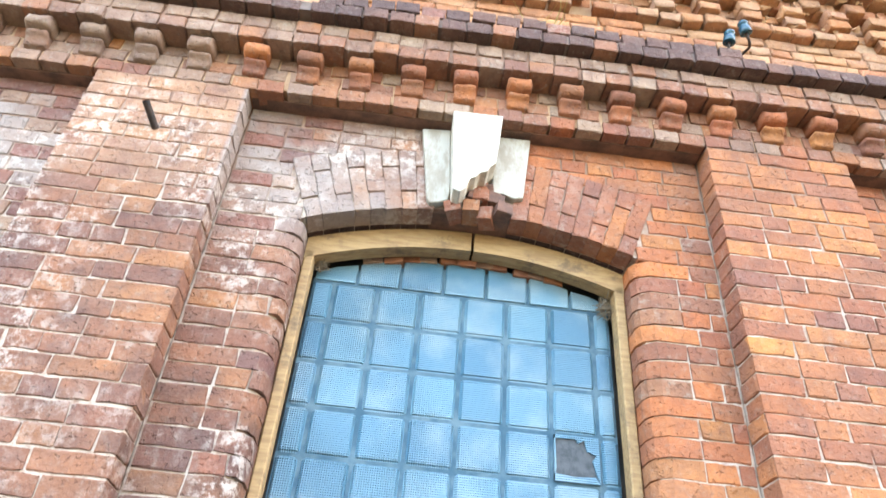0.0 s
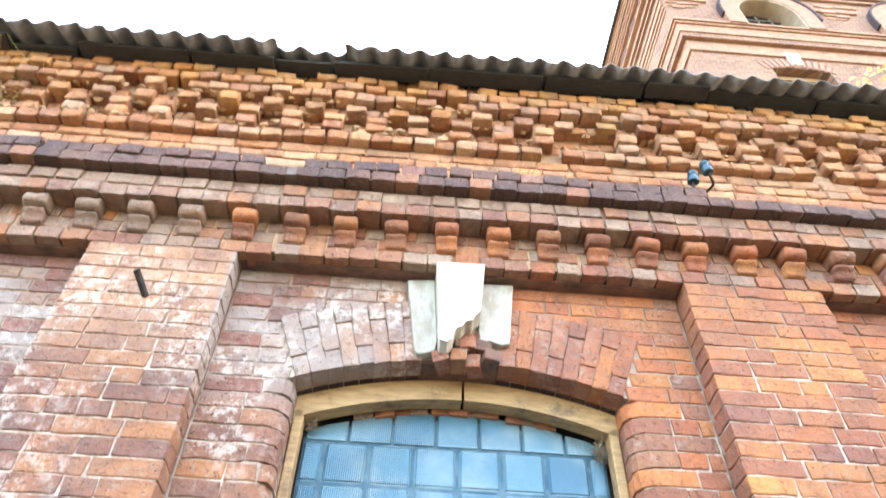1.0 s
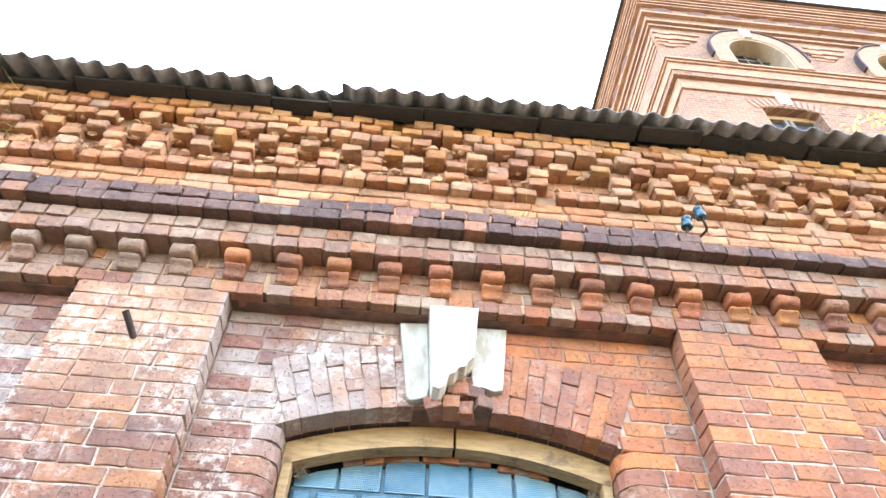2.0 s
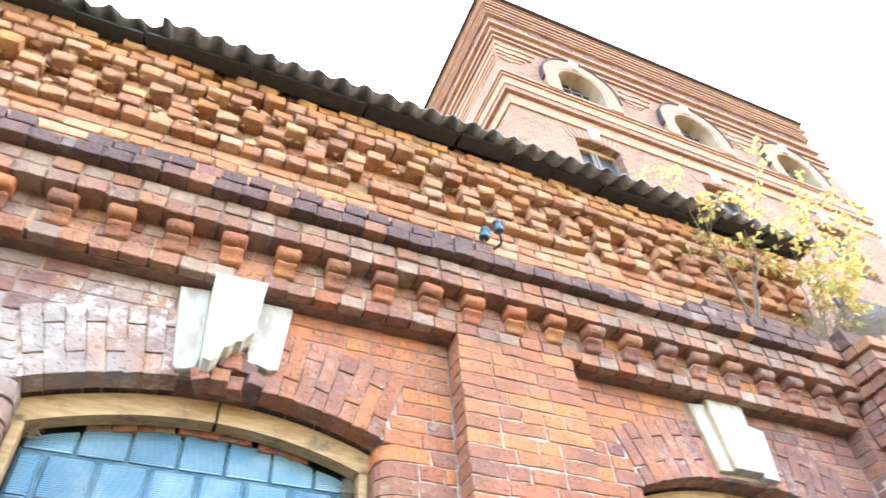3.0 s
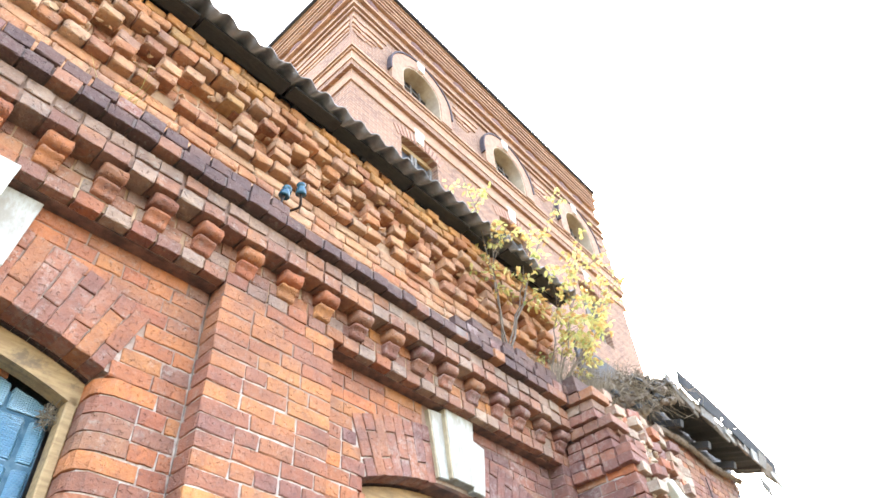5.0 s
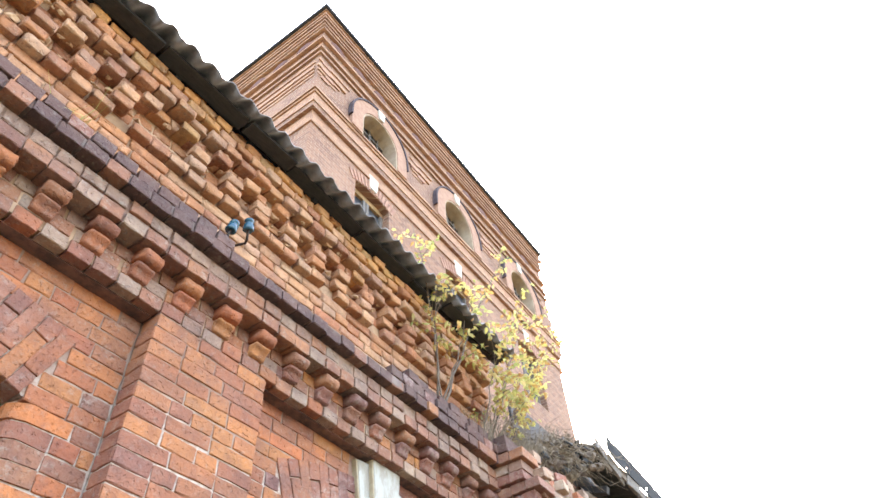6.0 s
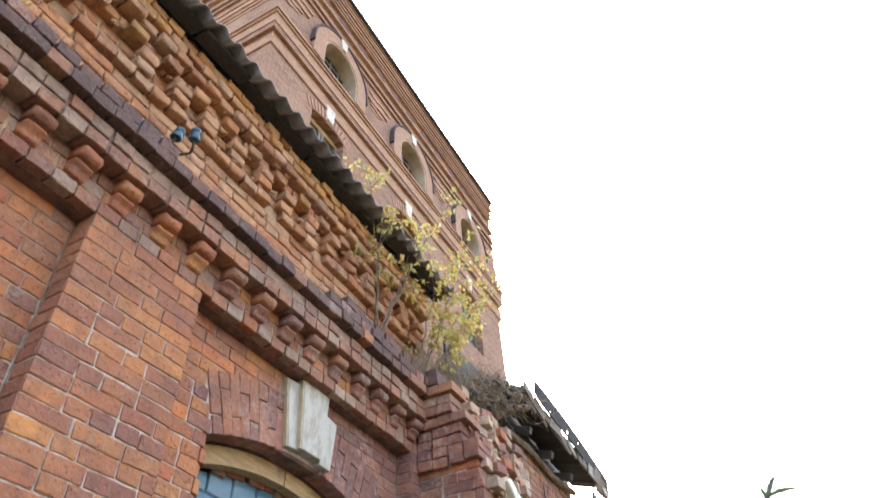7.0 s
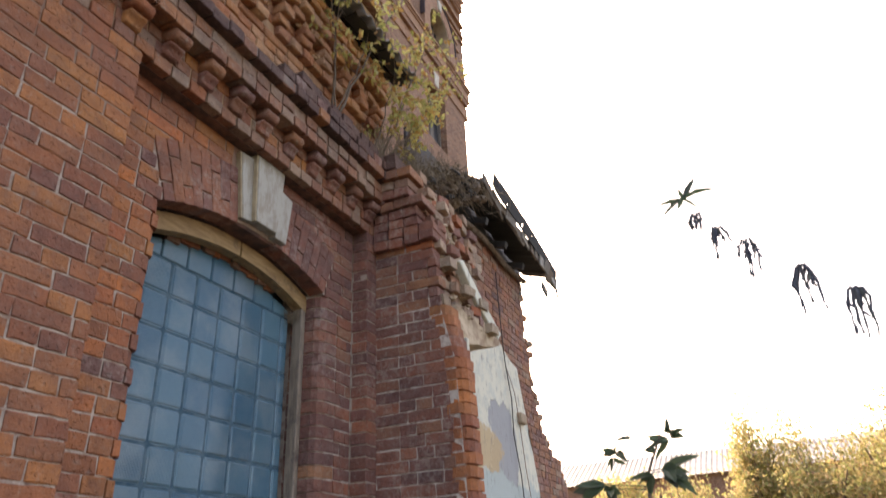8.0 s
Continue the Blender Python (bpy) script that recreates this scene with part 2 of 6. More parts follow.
def old_plaster():
    """Cream paint over grey render, an ochre patch and a pale blue-green dado, all flaking."""
    m = Mat("peeling_plaster", 0.9)
    n1, n3 = m.noise(2.2, 5, 0.65), m.noise(7, 6, 0.7)
    x = m.math("ADD", m.axis(0), m.math("MULTIPLY", m.math("SUBTRACT", m.noise(1.9, 5, 0.65, shift=(4, 2, 7)), 0.5), 0.9))
    z = m.math("ADD", m.axis(2), m.math("MULTIPLY", m.math("SUBTRACT", n1, 0.5), 0.6))
    c = m.mix(m.mask(n3, 0.45, 0.6), (0.66, 0.63, 0.51), (0.55, 0.55, 0.47))
    grey = m.math("MULTIPLY", m.math("MULTIPLY", m.mask(x, 6.48, 6.52), m.mask(x, 7.34, 7.30)), m.mask(z, 3.30, 3.27))
    c = m.mix(grey, c, (0.34, 0.34, 0.34))
    ochre = m.math("MULTIPLY", m.mask(x, 6.82, 6.76), m.math("MULTIPLY", m.mask(z, 2.97, 2.92), m.mask(z, 2.52, 2.56)))
    c = m.mix(m.math("MULTIPLY", ochre, 0.9), c, (0.50, 0.36, 0.20))
    c = m.mix(m.mask(z, 2.56, 2.52), c, (0.42, 0.47, 0.44))
    c = m.mix(m.math("MULTIPLY", m.mask(m.noise(9, 6, 0.75, (1.6, 1, 0.5)), 0.55, 0.66), 0.75), c, (0.20, 0.17, 0.145))
    m.colour(c)
    m.bump(m.math("ADD", m.math("MULTIPLY", grey, -0.8), m.math("MULTIPLY", n3, 0.8)), 0.7, 0.012)
    return m.m


M_plaster = old_plaster()
M_clod = simple("crumbling_lime", (0.54, 0.42, 0.29), (0.30, 0.20, 0.13), 0.95, scale=9, bump=0.7)
M_crumb = simple("ochre_lime_crumbs", (0.56, 0.37, 0.22), (0.40, 0.21, 0.11), 0.95, scale=12, bump=0.6)
M_cable = simple("reddish_cable_sheath", (0.25, 0.12, 0.07), (0.16, 0.08, 0.05), 0.6, scale=20, bump=0)
M_ground = simple("weedy_earth", (0.045, 0.038, 0.026), (0.028, 0.033, 0.017), 0.95, scale=2.0, bump=0.6)
M_bark = simple("grey_bark", (0.20, 0.15, 0.11), (0.12, 0.085, 0.06), 0.9, scale=30)
M_debris = simple("rotten_wood_debris", (0.13, 0.105, 0.085), (0.07, 0.055, 0.045), 0.95, scale=16, bump=0.8)
M_straw = simple("dry_straw", (0.25, 0.19, 0.125), (0.15, 0.11, 0.075), 0.9, scale=30)
# plaster coloured near black to paint in the dimness of unlit rooms
M_darkroom = simple("painted_dim_interior", (0.10, 0.09, 0.08), (0.06, 0.055, 0.05), 0.95, scale=4)


def leaf_material(name, tones, translucent=0.35):
    m = Mat(name, 0.6)
    c = m.ramp(m.island(), [(i / (len(tones) - 1), t) for i, t in enumerate(tones)])
    m.colour(c)
    tr = m.node("ShaderNodeBsdfTranslucent")
    m.put(c, tr.inputs[0])
    mx = m.node("ShaderNodeMixShader")
    mx.inputs[0].default_value = translucent
    m.put(m.b.outputs[0], mx.inputs[1])
    m.put(tr.outputs[0], mx.inputs[2])
    m.put(mx.outputs[0], m.t.nodes["Material Output"].inputs[0])
    return m.m


M_leaf = leaf_material("yellow_autumn_leaf", [(0.50, 0.44, 0.13), (0.60, 0.52, 0.18), (0.33, 0.36, 0.11), (0.61, 0.54, 0.23), (0.50, 0.30, 0.09), (0.44, 0.22, 0.08)], 0.45)
M_green = leaf_material("dark_green_leaf", [(0.05, 0.09, 0.045), (0.085, 0.12, 0.055), (0.06, 0.075, 0.06)], 0.35)
M_withered = leaf_material("withered_blackish_leaf", [(0.13, 0.135, 0.175), (0.18, 0.18, 0.21), (0.15, 0.16, 0.145)], 0.45)
M_tree = leaf_material("autumn_foliage", [(0.40, 0.34, 0.13), (0.29, 0.31, 0.11), (0.43, 0.31, 0.14), (0.24, 0.28, 0.10), (0.46, 0.38, 0.19), (0.34, 0.22, 0.11)], 0.45)


def far_brick(name="tower_brick", tone=(0.30, 0.150, 0.085), tone2=(0.165, 0.076, 0.047), mortar=(0.33, 0.225, 0.148)):
    """Brickwork of the tower, whose single bricks are too far off to tell apart."""
    m = Mat(name, 0.9)
    b = m.node("ShaderNodeTexBrick")
    # horizontal run along either face, height as rows
    s = m.node("ShaderNodeSeparateXYZ")
    m.put(m.pos, s.inputs[0])
    cx = m.node("ShaderNodeCombineXYZ")
    m.put(m.math("ADD", s.outputs[0], s.outputs[1]), cx.inputs[0])
    m.put(s.outputs[2], cx.inputs[1])
    m.put(cx.outputs[0], b.inputs["Vector"])
    b.inputs["Scale"].default_value = 1.0
    b.inputs["Brick Width"].default_value = 0.20
    b.inputs["Row Height"].default_value = 0.082
    b.inputs["Mortar Size"].default_value = 0.010
    b.inputs["Mortar Smooth"].default_value = 0.4
    b.inputs["Color1"].default_value = (*tone, 1)
    b.inputs["Color2"].default_value = (*tone2, 1)
    b.inputs["Mortar"].default_value = (*mortar, 1)
    c = m.mix(m.math("MULTIPLY", m.mask(m.noise(0.8, 5, 0.65), 0.4, 0.7), 0.35), b.outputs["Color"], (0.40, 0.235, 0.15))
    c = m.mix(m.math("MULTIPLY", m.mask(m.noise(1.7, 6, 0.7, (1, 1, 0.4), shift=(3, 1, 9)), 0.5, 0.72), 0.4), c, (0.17, 0.085, 0.065))
    c = m.mix(m.math("MULTIPLY", m.mask(m.noise(11, 5, 0.75), 0.5, 0.7), 0.55), c, (0.15, 0.065, 0.048))
    m.colour(c)
    m.bump(m.math("ADD", m.math("MULTIPLY", b.outputs["Fac"], -1.0), m.noise(18, 4, 0.7)), 0.7, 0.012)
    return m.m


M_tower = far_brick()
M_plinth = far_brick("footing_brick", (0.36, 0.14, 0.075), (0.22, 0.085, 0.06))
M_twtrim = simple("tower_trim_brick", (0.37, 0.205, 0.135), (0.28, 0.135, 0.09), 0.9, scale=6, bump=0.5)
M_twpale = far_brick("pale_tower_brick", (0.46, 0.265, 0.16), (0.36, 0.19, 0.115), (0.30, 0.175, 0.11))
M_arch_shade = simple("arch_soffit_brown", (0.15, 0.064, 0.044), (0.095, 0.042, 0.032), 0.9, scale=9, bump=0.5)
M_ringtan = simple("tan_arch_brick", (0.37, 0.215, 0.135), (0.28, 0.145, 0.09), 0.9, scale=8, bump=0.6)
M_edge = simple("weathered_sheet_metal", (0.032, 0.033, 0.038), (0.02, 0.02, 0.023), 0.6, scale=4, bump=0.2)
M_hood = simple("slate_grey_hood_brick", (0.045, 0.032, 0.038), (0.075, 0.050, 0.050), 0.9, scale=10)
M_render = simple("cream_render", (0.42, 0.32, 0.215), (0.33, 0.235, 0.155), 0.9, scale=4)
M_pane = simple("dark_pane", (0.02, 0.022, 0.025), (0.04, 0.045, 0.05), 0.35, scale=3, bump=0)

# ---- builders ----
rnd = random.Random(7)


def thing(name, label, category, kind="", group=""):
    return tagged(new(name), label, category, group, kind)


def mesh_of(name, verts, faces, material, smooth=False):
    me = bpy.data.meshes.new(name)
    me.from_pydata([tuple(v) for v in verts], [], faces)
    me.materials.append(material)
    if smooth:
        me.polygons.foreach_set("use_smooth", [True] * len(me.polygons))
    me.update()
    return me


def part(name, data, parent, label="", m=None, kind=""):
    ob = new(name, data)
    ob.parent = parent
    if m is not None:
        ob.matrix_basis = m
    return tagged(ob, label, kind=kind)


def from_bm(name, bm, material, smooth=False):
    bmesh.ops.recalc_face_normals(bm, faces=bm.faces)
    me = bpy.data.meshes.new(name)
    bm.to_mesh(me)
    bm.free()
    me.materials.append(material)
    if smooth:
        me.polygons.foreach_set("use_smooth", [True] * len(me.polygons))
    return me


def box_bm(bm, x0, x1, y0, y1, z0, z1, bevel=0.0):
    r = bmesh.ops.create_cube(bm, size=1.0, matrix=Matrix.Translation(((x0 + x1) / 2, (y0 + y1) / 2, (z0 + z1) / 2)) @ Matrix.Diagonal((x1 - x0, y1 - y0, z1 - z0, 1)))
    if bevel:
        es = list({e for v in r["verts"] for e in v.link_edges})
        bmesh.ops.bevel(bm, geom=es, offset=bevel, segments=1, affect="EDGES")


def box(name, x0, x1, y0, y1, z0, z1, material, bevel=0.0):
    bm = bmesh.new()
    box_bm(bm, x0, x1, y0, y1, z0, z1, bevel)
    return from_bm(name, bm, material)


def prism(name, outline, y0, y1, material, bevel=0.0):
    """A solid with an outline in x and z, between two depths."""
    bm = bmesh.new()
    a = [bm.verts.new((x, y0, z)) for x, z in outline]
    b = [bm.verts.new((x, y1, z)) for x, z in outline]
    bm.faces.new(a)
    bm.faces.new(b[::-1])
    n = len(a)
    for i in range(n):
        bm.faces.new((a[i], b[i], b[(i + 1) % n], a[(i + 1) % n]))
    if bevel:
        bmesh.ops.bevel(bm, geom=list(bm.edges), offset=bevel, segments=1, affect="EDGES")
    return from_bm(name, bm, material)


# ---- bricks: a stock of worn shapes, each shared by many pieces ----
H = 0.082          # height of a course
JOINT = 0.0085
BL, BW, BH = 0.252, 0.120, H - JOINT


def brick_mesh(name, lx, ly, lz, material, seed, wear=0.005, nose=0.0, cant=0.0):
    """A brick whose face looks along -y. nose rounds its lower front edge; cant cuts its front end at +x (or -x if negative)."""
    r = random.Random(seed)
    bm = bmesh.new()
    if nose:
        prof = [(0, 0), (0, 1), (-0.70, 1), (-0.85, 0.95), (-0.96, 0.78), (-1, 0.52), (-0.96, 0.26), (-0.85, 0.07), (-0.70, 0)]
        pts = [((p[0] + 0.5) * ly, (p[1] - 0.5) * lz) for p in prof]
        a = [bm.verts.new((-lx / 2, y, z)) for y, z in pts]
        b = [bm.verts.new((lx / 2, y, z)) for y, z in pts]
        bm.faces.new(a)
        bm.faces.new(b[::-1])
        for i in range(len(pts)):
            j = (i + 1) % len(pts)
            bm.faces.new((a[i], b[i], b[j], a[j]))
    elif cant:
        c = abs(cant)
        s = 1 if cant > 0 else -1
        out = [(-s * lx / 2, -ly / 2), (s * (lx / 2 - c), -ly / 2), (s * (lx / 2 - c * 0.25), -ly / 2 + c * 0.45), (s * lx / 2, -ly / 2 + c), (s * lx / 2, ly / 2), (-s * lx / 2, ly / 2)]
        a = [bm.verts.new((x, y, -lz / 2)) for x, y in out]
        b = [bm.verts.new((x, y, lz / 2)) for x, y in out]
        bm.faces.new(a)
        bm.faces.new(b[::-1])
        for i in range(len(out)):
            j = (i + 1) % len(out)
            bm.faces.new((a[i], b[i], b[j], a[j]))
    else:
        bmesh.ops.create_cube(bm, size=1.0, matrix=Matrix.Diagonal((lx, ly, lz, 1)))
        if lx > 0.1 and wear < 0.008:
            long = [e for e in bm.edges if abs(e.verts[0].co.x - e.verts[1].co.x) > 0.05 and e.verts[0].co.y < 0]
            bmesh.ops.subdivide_edges(bm, edges=long, cuts=3 if lx > 0.2 else 2)
        front = [e for e in bm.edges if any(v.co.y < 0 for v in e.verts) and e.calc_face_angle(0) > 0.5]
        if wear > 0.008:
            # old frieze bricks are worn round like loaves
            bmesh.ops.bevel(bm, geom=front, offset=r.uniform(0.007, 0.012), segments=2, profile=0.5, affect="EDGES")
        else:
            bmesh.ops.bevel(bm, geom=front, offset=r.uniform(0.002, 0.0045), segments=1, affect="EDGES")
    for v in bm.verts:
        if v.co.y < 0.02:
            v.co += Vector((r.uniform(-wear, wear), r.uniform(-wear, wear) * (0.9 if wear > 0.008 else 0.4), r.uniform(-wear, wear) * 0.8))
    return from_bm(name, bm, material, smooth=wear > 0.008)


STOCK = {}


def stock(kind, material):
    """The shared meshes of one kind of brick in one material."""
    key = (kind, material.name)
    if key not in STOCK:
        size = {"stretcher": (BL, 0.12, BH), "three_quarter": (0.186, 0.12, BH), "header": (BW, 0.12, BH), "long_header": (BW, 0.25, BH), "half": (0.06, 0.12, BH),
                "cant_e": (0.19, 0.15, BH), "cant_w": (0.19, 0.15, BH), "cant_long_e": (0.252, 0.15, BH), "cant_long_w": (0.252, 0.15, BH), "nose": (BW, 0.16, BH)}[kind]
        cant = 0.065 if kind.endswith("_e") else -0.065 if kind.endswith("_w") else 0
        worn = 0.0085 if material.name.startswith(("ochre", "eaves")) else 0.007 if material.name.startswith("torn") else 0.0045
        STOCK[key] = (size[0], [brick_mesh(kind + "_brick", *size, material, 100 * i + 7, worn, 1.0 if kind == "nose" else 0, cant) for i in range(7)])
    return STOCK[key]


def lay(parent, kind, material, x, y, z, length=0.0, turn=0.0, jitter=1.0, name="brick"):
    """One brick: the middle of its face stands at x, y, z, and turn is its heading about z (0 looks along -y)."""
    size, meshes = stock(kind, material)
    me = rnd.choice(meshes)
    depth = 0.125 if kind == "long_header" else 0.08 if kind == "nose" else 0.075 if kind.startswith("cant") else 0.06
    s = (length / size) if length else 1.0
    j = jitter
    m = Matrix.Translation((x, y, z)) @ Matrix.Rotation(turn, 4, "Z") @ Matrix.Translation((rnd.gauss(0, 0.0015) * j, depth + rnd.gauss(0, 0.0014) * j, rnd.gauss(0, 0.0015) * j)) \
        @ Euler((rnd.gauss(0, 0.008) * j, rnd.gauss(0, 0.006) * j, rnd.gauss(0, 0.01) * j)).to_matrix().to_4x4() @ Matrix.Diagonal((s, 1, 1, 1))
    return part(name, me, parent, "", m)


def course(parent, material, x0, x1, y, z, row, run="x", at=0.0, ends=(None, None)):
    """A course of bricks between x0 and x1 at height z (its middle). Even rows are stretchers, odd ones headers with closers."""
    spans = []
    x = x0
    first = True
    while x < x1 - 0.02:
        if row % 2 == 0:
            kind = "stretcher" if rnd.random() < 0.86 else "three_quarter"
        else:
            kind = "three_quarter" if first or rnd.random() < 0.28 else "header"
        ln = {"stretcher": BL, "three_quarter": 0.186, "header": BW}[kind]
        if first and row % 4 == 2:
            kind, ln = "three_quarter", 0.186
        left = x1 - x
        if left - ln - JOINT < 0.055:
            ln = left
            kind = "header" if ln < 0.15 else "three_quarter" if ln < 0.21 else "stretcher"
        spans.append((x, x + ln, kind))
        x += ln + JOINT
        first = False
    for i, (a, b, kind) in enumerate(spans):
        k = kind
        if i == 0 and ends[0]:
            k = "cant_long_w" if b - a > 0.2 else "cant_w"
        if i == len(spans) - 1 and ends[1]:
            k = "cant_long_e" if b - a > 0.2 else "cant_e"
        mat = material() if callable(material) else material
        if run == "x":
            lay(parent, k, mat, (a + b) / 2, y, z, b - a)
        else:
            # along y, facing -x
            lay(parent, k, mat, at, -(a + b) / 2, z, b - a, radians(-90))


def rows(z0, z1):
    n = int(round((z1 - z0) / H))
    return [(i, z1 - (i + 0.5) * H) for i in range(n)]

# ---- ground ----
bm = bmesh.new()
bmesh.ops.create_grid(bm, x_segments=60, y_segments=60, size=400)
for v in bm.verts:
    v.co.z = 0.04 * noise.noise(v.co * 0.3) if abs(v.co.x) < 60 and abs(v.co.y) < 60 else 0
ground = new("ground", from_bm("ground", bm, M_ground))
ground.location = (0, 0, 0)
tagged(ground, "trodden brown earth yard before the brick building", "ground", kind="structure")

# ---- the brick hall: bays between shallow pilasters ----
TOP = 4.10                      # top of the sunk panels
PANEL = 0.13                    # depth of a panel behind the pilasters
HALF = 1.13                     # half width of a panel
PITCH = 2.98                    # from window to window
JAMB = 0.74
SPRING, RISE = 3.46, 0.14
RAD = (JAMB ** 2 + RISE ** 2) / (2 * RISE)
ARC_Z = SPRING + RISE - RAD
RING = 0.36                     # depth of the arch ring
BASE = 1.066                    # bricks are laid singly above this height
WEST, EAST = -3.45, 4.22


def pick(*pairs):
    """A chooser among materials by weight."""
    mats = [m for m, w in pairs]
    ws = [w for m, w in pairs]
    return lambda: rnd.choices(mats, ws)[0]


def pilaster(index, x0, x1, material, label):
    p = thing("wall_pilaster_%d" % index, label, "pilaster", "structure")
    part("mortar_core", box("mortar_core", x0 + 0.006, x1 - 0.006, 0.0065, 0.60, 0.0, TOP + 0.01, M_mortar), p)
    part("plinth", box("plinth", x0, x1, -0.004, 0.3, 0.0, BASE - 0.004, M_plinth, 0.004), p, "plain brick footing")
    for i, z in rows(BASE, TOP):
        course(p, material, x0, x1, 0.0, z, i)
    # the returned sides, a half brick deep
    for side, x in ((-1, x0), (1, x1)):
        for i, z in rows(BASE, TOP):
            if i % 2:
                me = rnd.choice(stock("header", material() if callable(material) else material)[1])
                part("brick", me, p, "", Matrix.Translation((x - side * 0.058, 0.068, z)) @ Matrix.Rotation(radians(90) * side, 4, "Z"))
    return p


pilaster(1, -1.85, -1.13, M_maroon, "wide brick pilaster with flaking lime wash beside the window bay")
pilaster(2, 1.13, 1.85, M_red, "clean red-orange brick pilaster between two windows")
pilaster(3, 4.11, 4.26, M_plum, "narrow dark brick strip in the corner by the stub wall")


def arc(x, extra=0.0):
    return ARC_Z + math.sqrt(max(0.0, (RAD + extra) ** 2 - x * x))


def panel(index, cx, mat_w, mat_e, mat_arch, label, window=True):
    p = thing("wall_panel_%d" % index, label, "wall", "structure")
    yb = PANEL + 0.0065
    for a, b, top in ((-HALF + 0.004, -JAMB, BASE - 0.004), (JAMB, HALF - 0.004, BASE - 0.004), (-JAMB + 0.004, JAMB - 0.004, 0.83)):
        part("plinth", box("plinth", cx + a, cx + b, PANEL - 0.004, 0.56, 0.0, top, M_plinth, 0.004), p, "plain brick footing")
    if not window:
        part("mortar_core", box("mortar_core", cx - HALF, cx + HALF, yb, 0.60, 0.0, TOP + 0.1, M_mortar), p)
        for i, z in rows(BASE, TOP):
            course(p, mat_e, cx - HALF, cx + HALF, PANEL, z, i)
        return p
    part("mortar_core", box("mortar_core", cx - HALF, cx - JAMB - 0.085, yb, 0.60, 0.0, SPRING, M_mortar), p)
    part("mortar_core", box("mortar_core", cx + JAMB + 0.085, cx + HALF, yb, 0.60, 0.0, SPRING, M_mortar_pale if index == 2 else M_mortar), p)
    for s in (-1, 1):
        # mortar behind the canted bricks
        prof = [(JAMB + 0.086, yb), (JAMB + 0.072, yb), (JAMB + 0.030, yb + 0.022), (JAMB + 0.010, yb + 0.075), (JAMB + 0.010, 0.60), (JAMB + 0.086, 0.60)]
        n = len(prof)
        vs = [(cx + s * x, y, z) for z in (0.0, SPRING) for x, y in prof]
        fs = [tuple(range(n)), tuple(range(2 * n - 1, n - 1, -1))] + [(i, (i + 1) % n, n + (i + 1) % n, n + i) for i in range(n)]
        part("jamb_mortar", mesh_of("jamb_mortar", vs, fs, M_mortar), p)
    # the head above the arch
    n = 18
    edge = [(cx + JAMB * (2 * i / n - 1), arc(JAMB * (2 * i / n - 1), 0.012)) for i in range(n + 1)]
    out = [(cx - HALF, SPRING), (cx - JAMB - 0.012, SPRING)] + edge + [(cx + JAMB + 0.012, SPRING), (cx + HALF, SPRING), (cx + HALF, TOP + 0.1), (cx - HALF, TOP + 0.1)]
    bm = bmesh.new()
    fr = [bm.verts.new((x, yb, z)) for x, z in out]
    bk = [bm.verts.new((x, 0.60, z)) for x, z in out]
    f1, f2 = bm.faces.new(fr), bm.faces.new(bk[::-1])
    for i in range(len(out)):
        j = (i + 1) % len(out)
        bm.faces.new((fr[i], bk[i], bk[j], fr[j]))
    bmesh.ops.triangulate(bm, faces=[f1, f2])
    part("mortar_core", from_bm("mortar_core", bm, M_mortar), p)
    # courses beside the window with canted bricks at the jambs, then courses cut to the back of the arch ring
    span = math.asin(JAMB / RAD)
    corner = SPRING + RING * math.cos(span)
    for i, z in rows(BASE, TOP):
        if z < SPRING - 0.01:
            course(p, mat_w, cx - HALF + 0.008, cx - JAMB, PANEL, z, i, ends=(None, 1))
            course(p, mat_e, cx + JAMB, cx + HALF - 0.008, PANEL, z, i, ends=(1, None))
            for s in (-1, 1):
                # the reveal behind the cant
                m = mat_w if s < 0 else mat_e
                me = rnd.choice(stock("header", m() if callable(m) else m)[1])
                part("brick", me, p, "", Matrix.Translation((cx + s * (JAMB + 0.062), PANEL + 0.205 + rnd.gauss(0, 0.003), z)) @ Matrix.Rotation(radians(-90) * s, 4, "Z"))
            continue
        if z < corner:
            lim = JAMB + (z - SPRING) * math.tan(span) + 0.014
        else:
            lim = math.sqrt(max(0.0, (RAD + RING - 0.04) ** 2 - (z - 0.02 - ARC_Z) ** 2))
        a, b = (lim, lim) if lim > 0.26 else (0.275, 0.235)
        course(p, mat_w, cx - HALF + 0.008, cx - a, PANEL, z, i)
        course(p, mat_e, cx + b, cx + HALF - 0.008, PANEL, z, i)
    # the arch ring: bricks on edge, a whole one and a half one in turn
    count = 21
    for k in range(count):
        a = span * (2 * (k + 0.5) / count - 1)
        if abs(RAD * math.sin(a)) < 0.155:
            continue
        lens = (BL, 0.10) if k % 2 else (0.10, BL)
        d = 0.0
        for ln in lens:
            rr = RAD + d + ln / 2
            m = mat_arch[0] if a < 0 else mat_arch[1]
            size, meshes = stock("stretcher", m() if callable(m) else m)
            mt = Matrix.Translation((cx + rr * math.sin(a), PANEL + 0.054 + rnd.gauss(0, 0.0015), ARC_Z + rr * math.cos(a))) @ Matrix.Rotation(a, 4, "Y") @ Matrix.Rotation(radians(90), 4, "Y") @ Matrix.Diagonal((ln / size, 1, 0.0695 / BH * (1 + 0.165 * (d + ln / 2) / RING), 1))
            part("brick", rnd.choice(meshes), p, "", mt)
            d += ln + 0.010
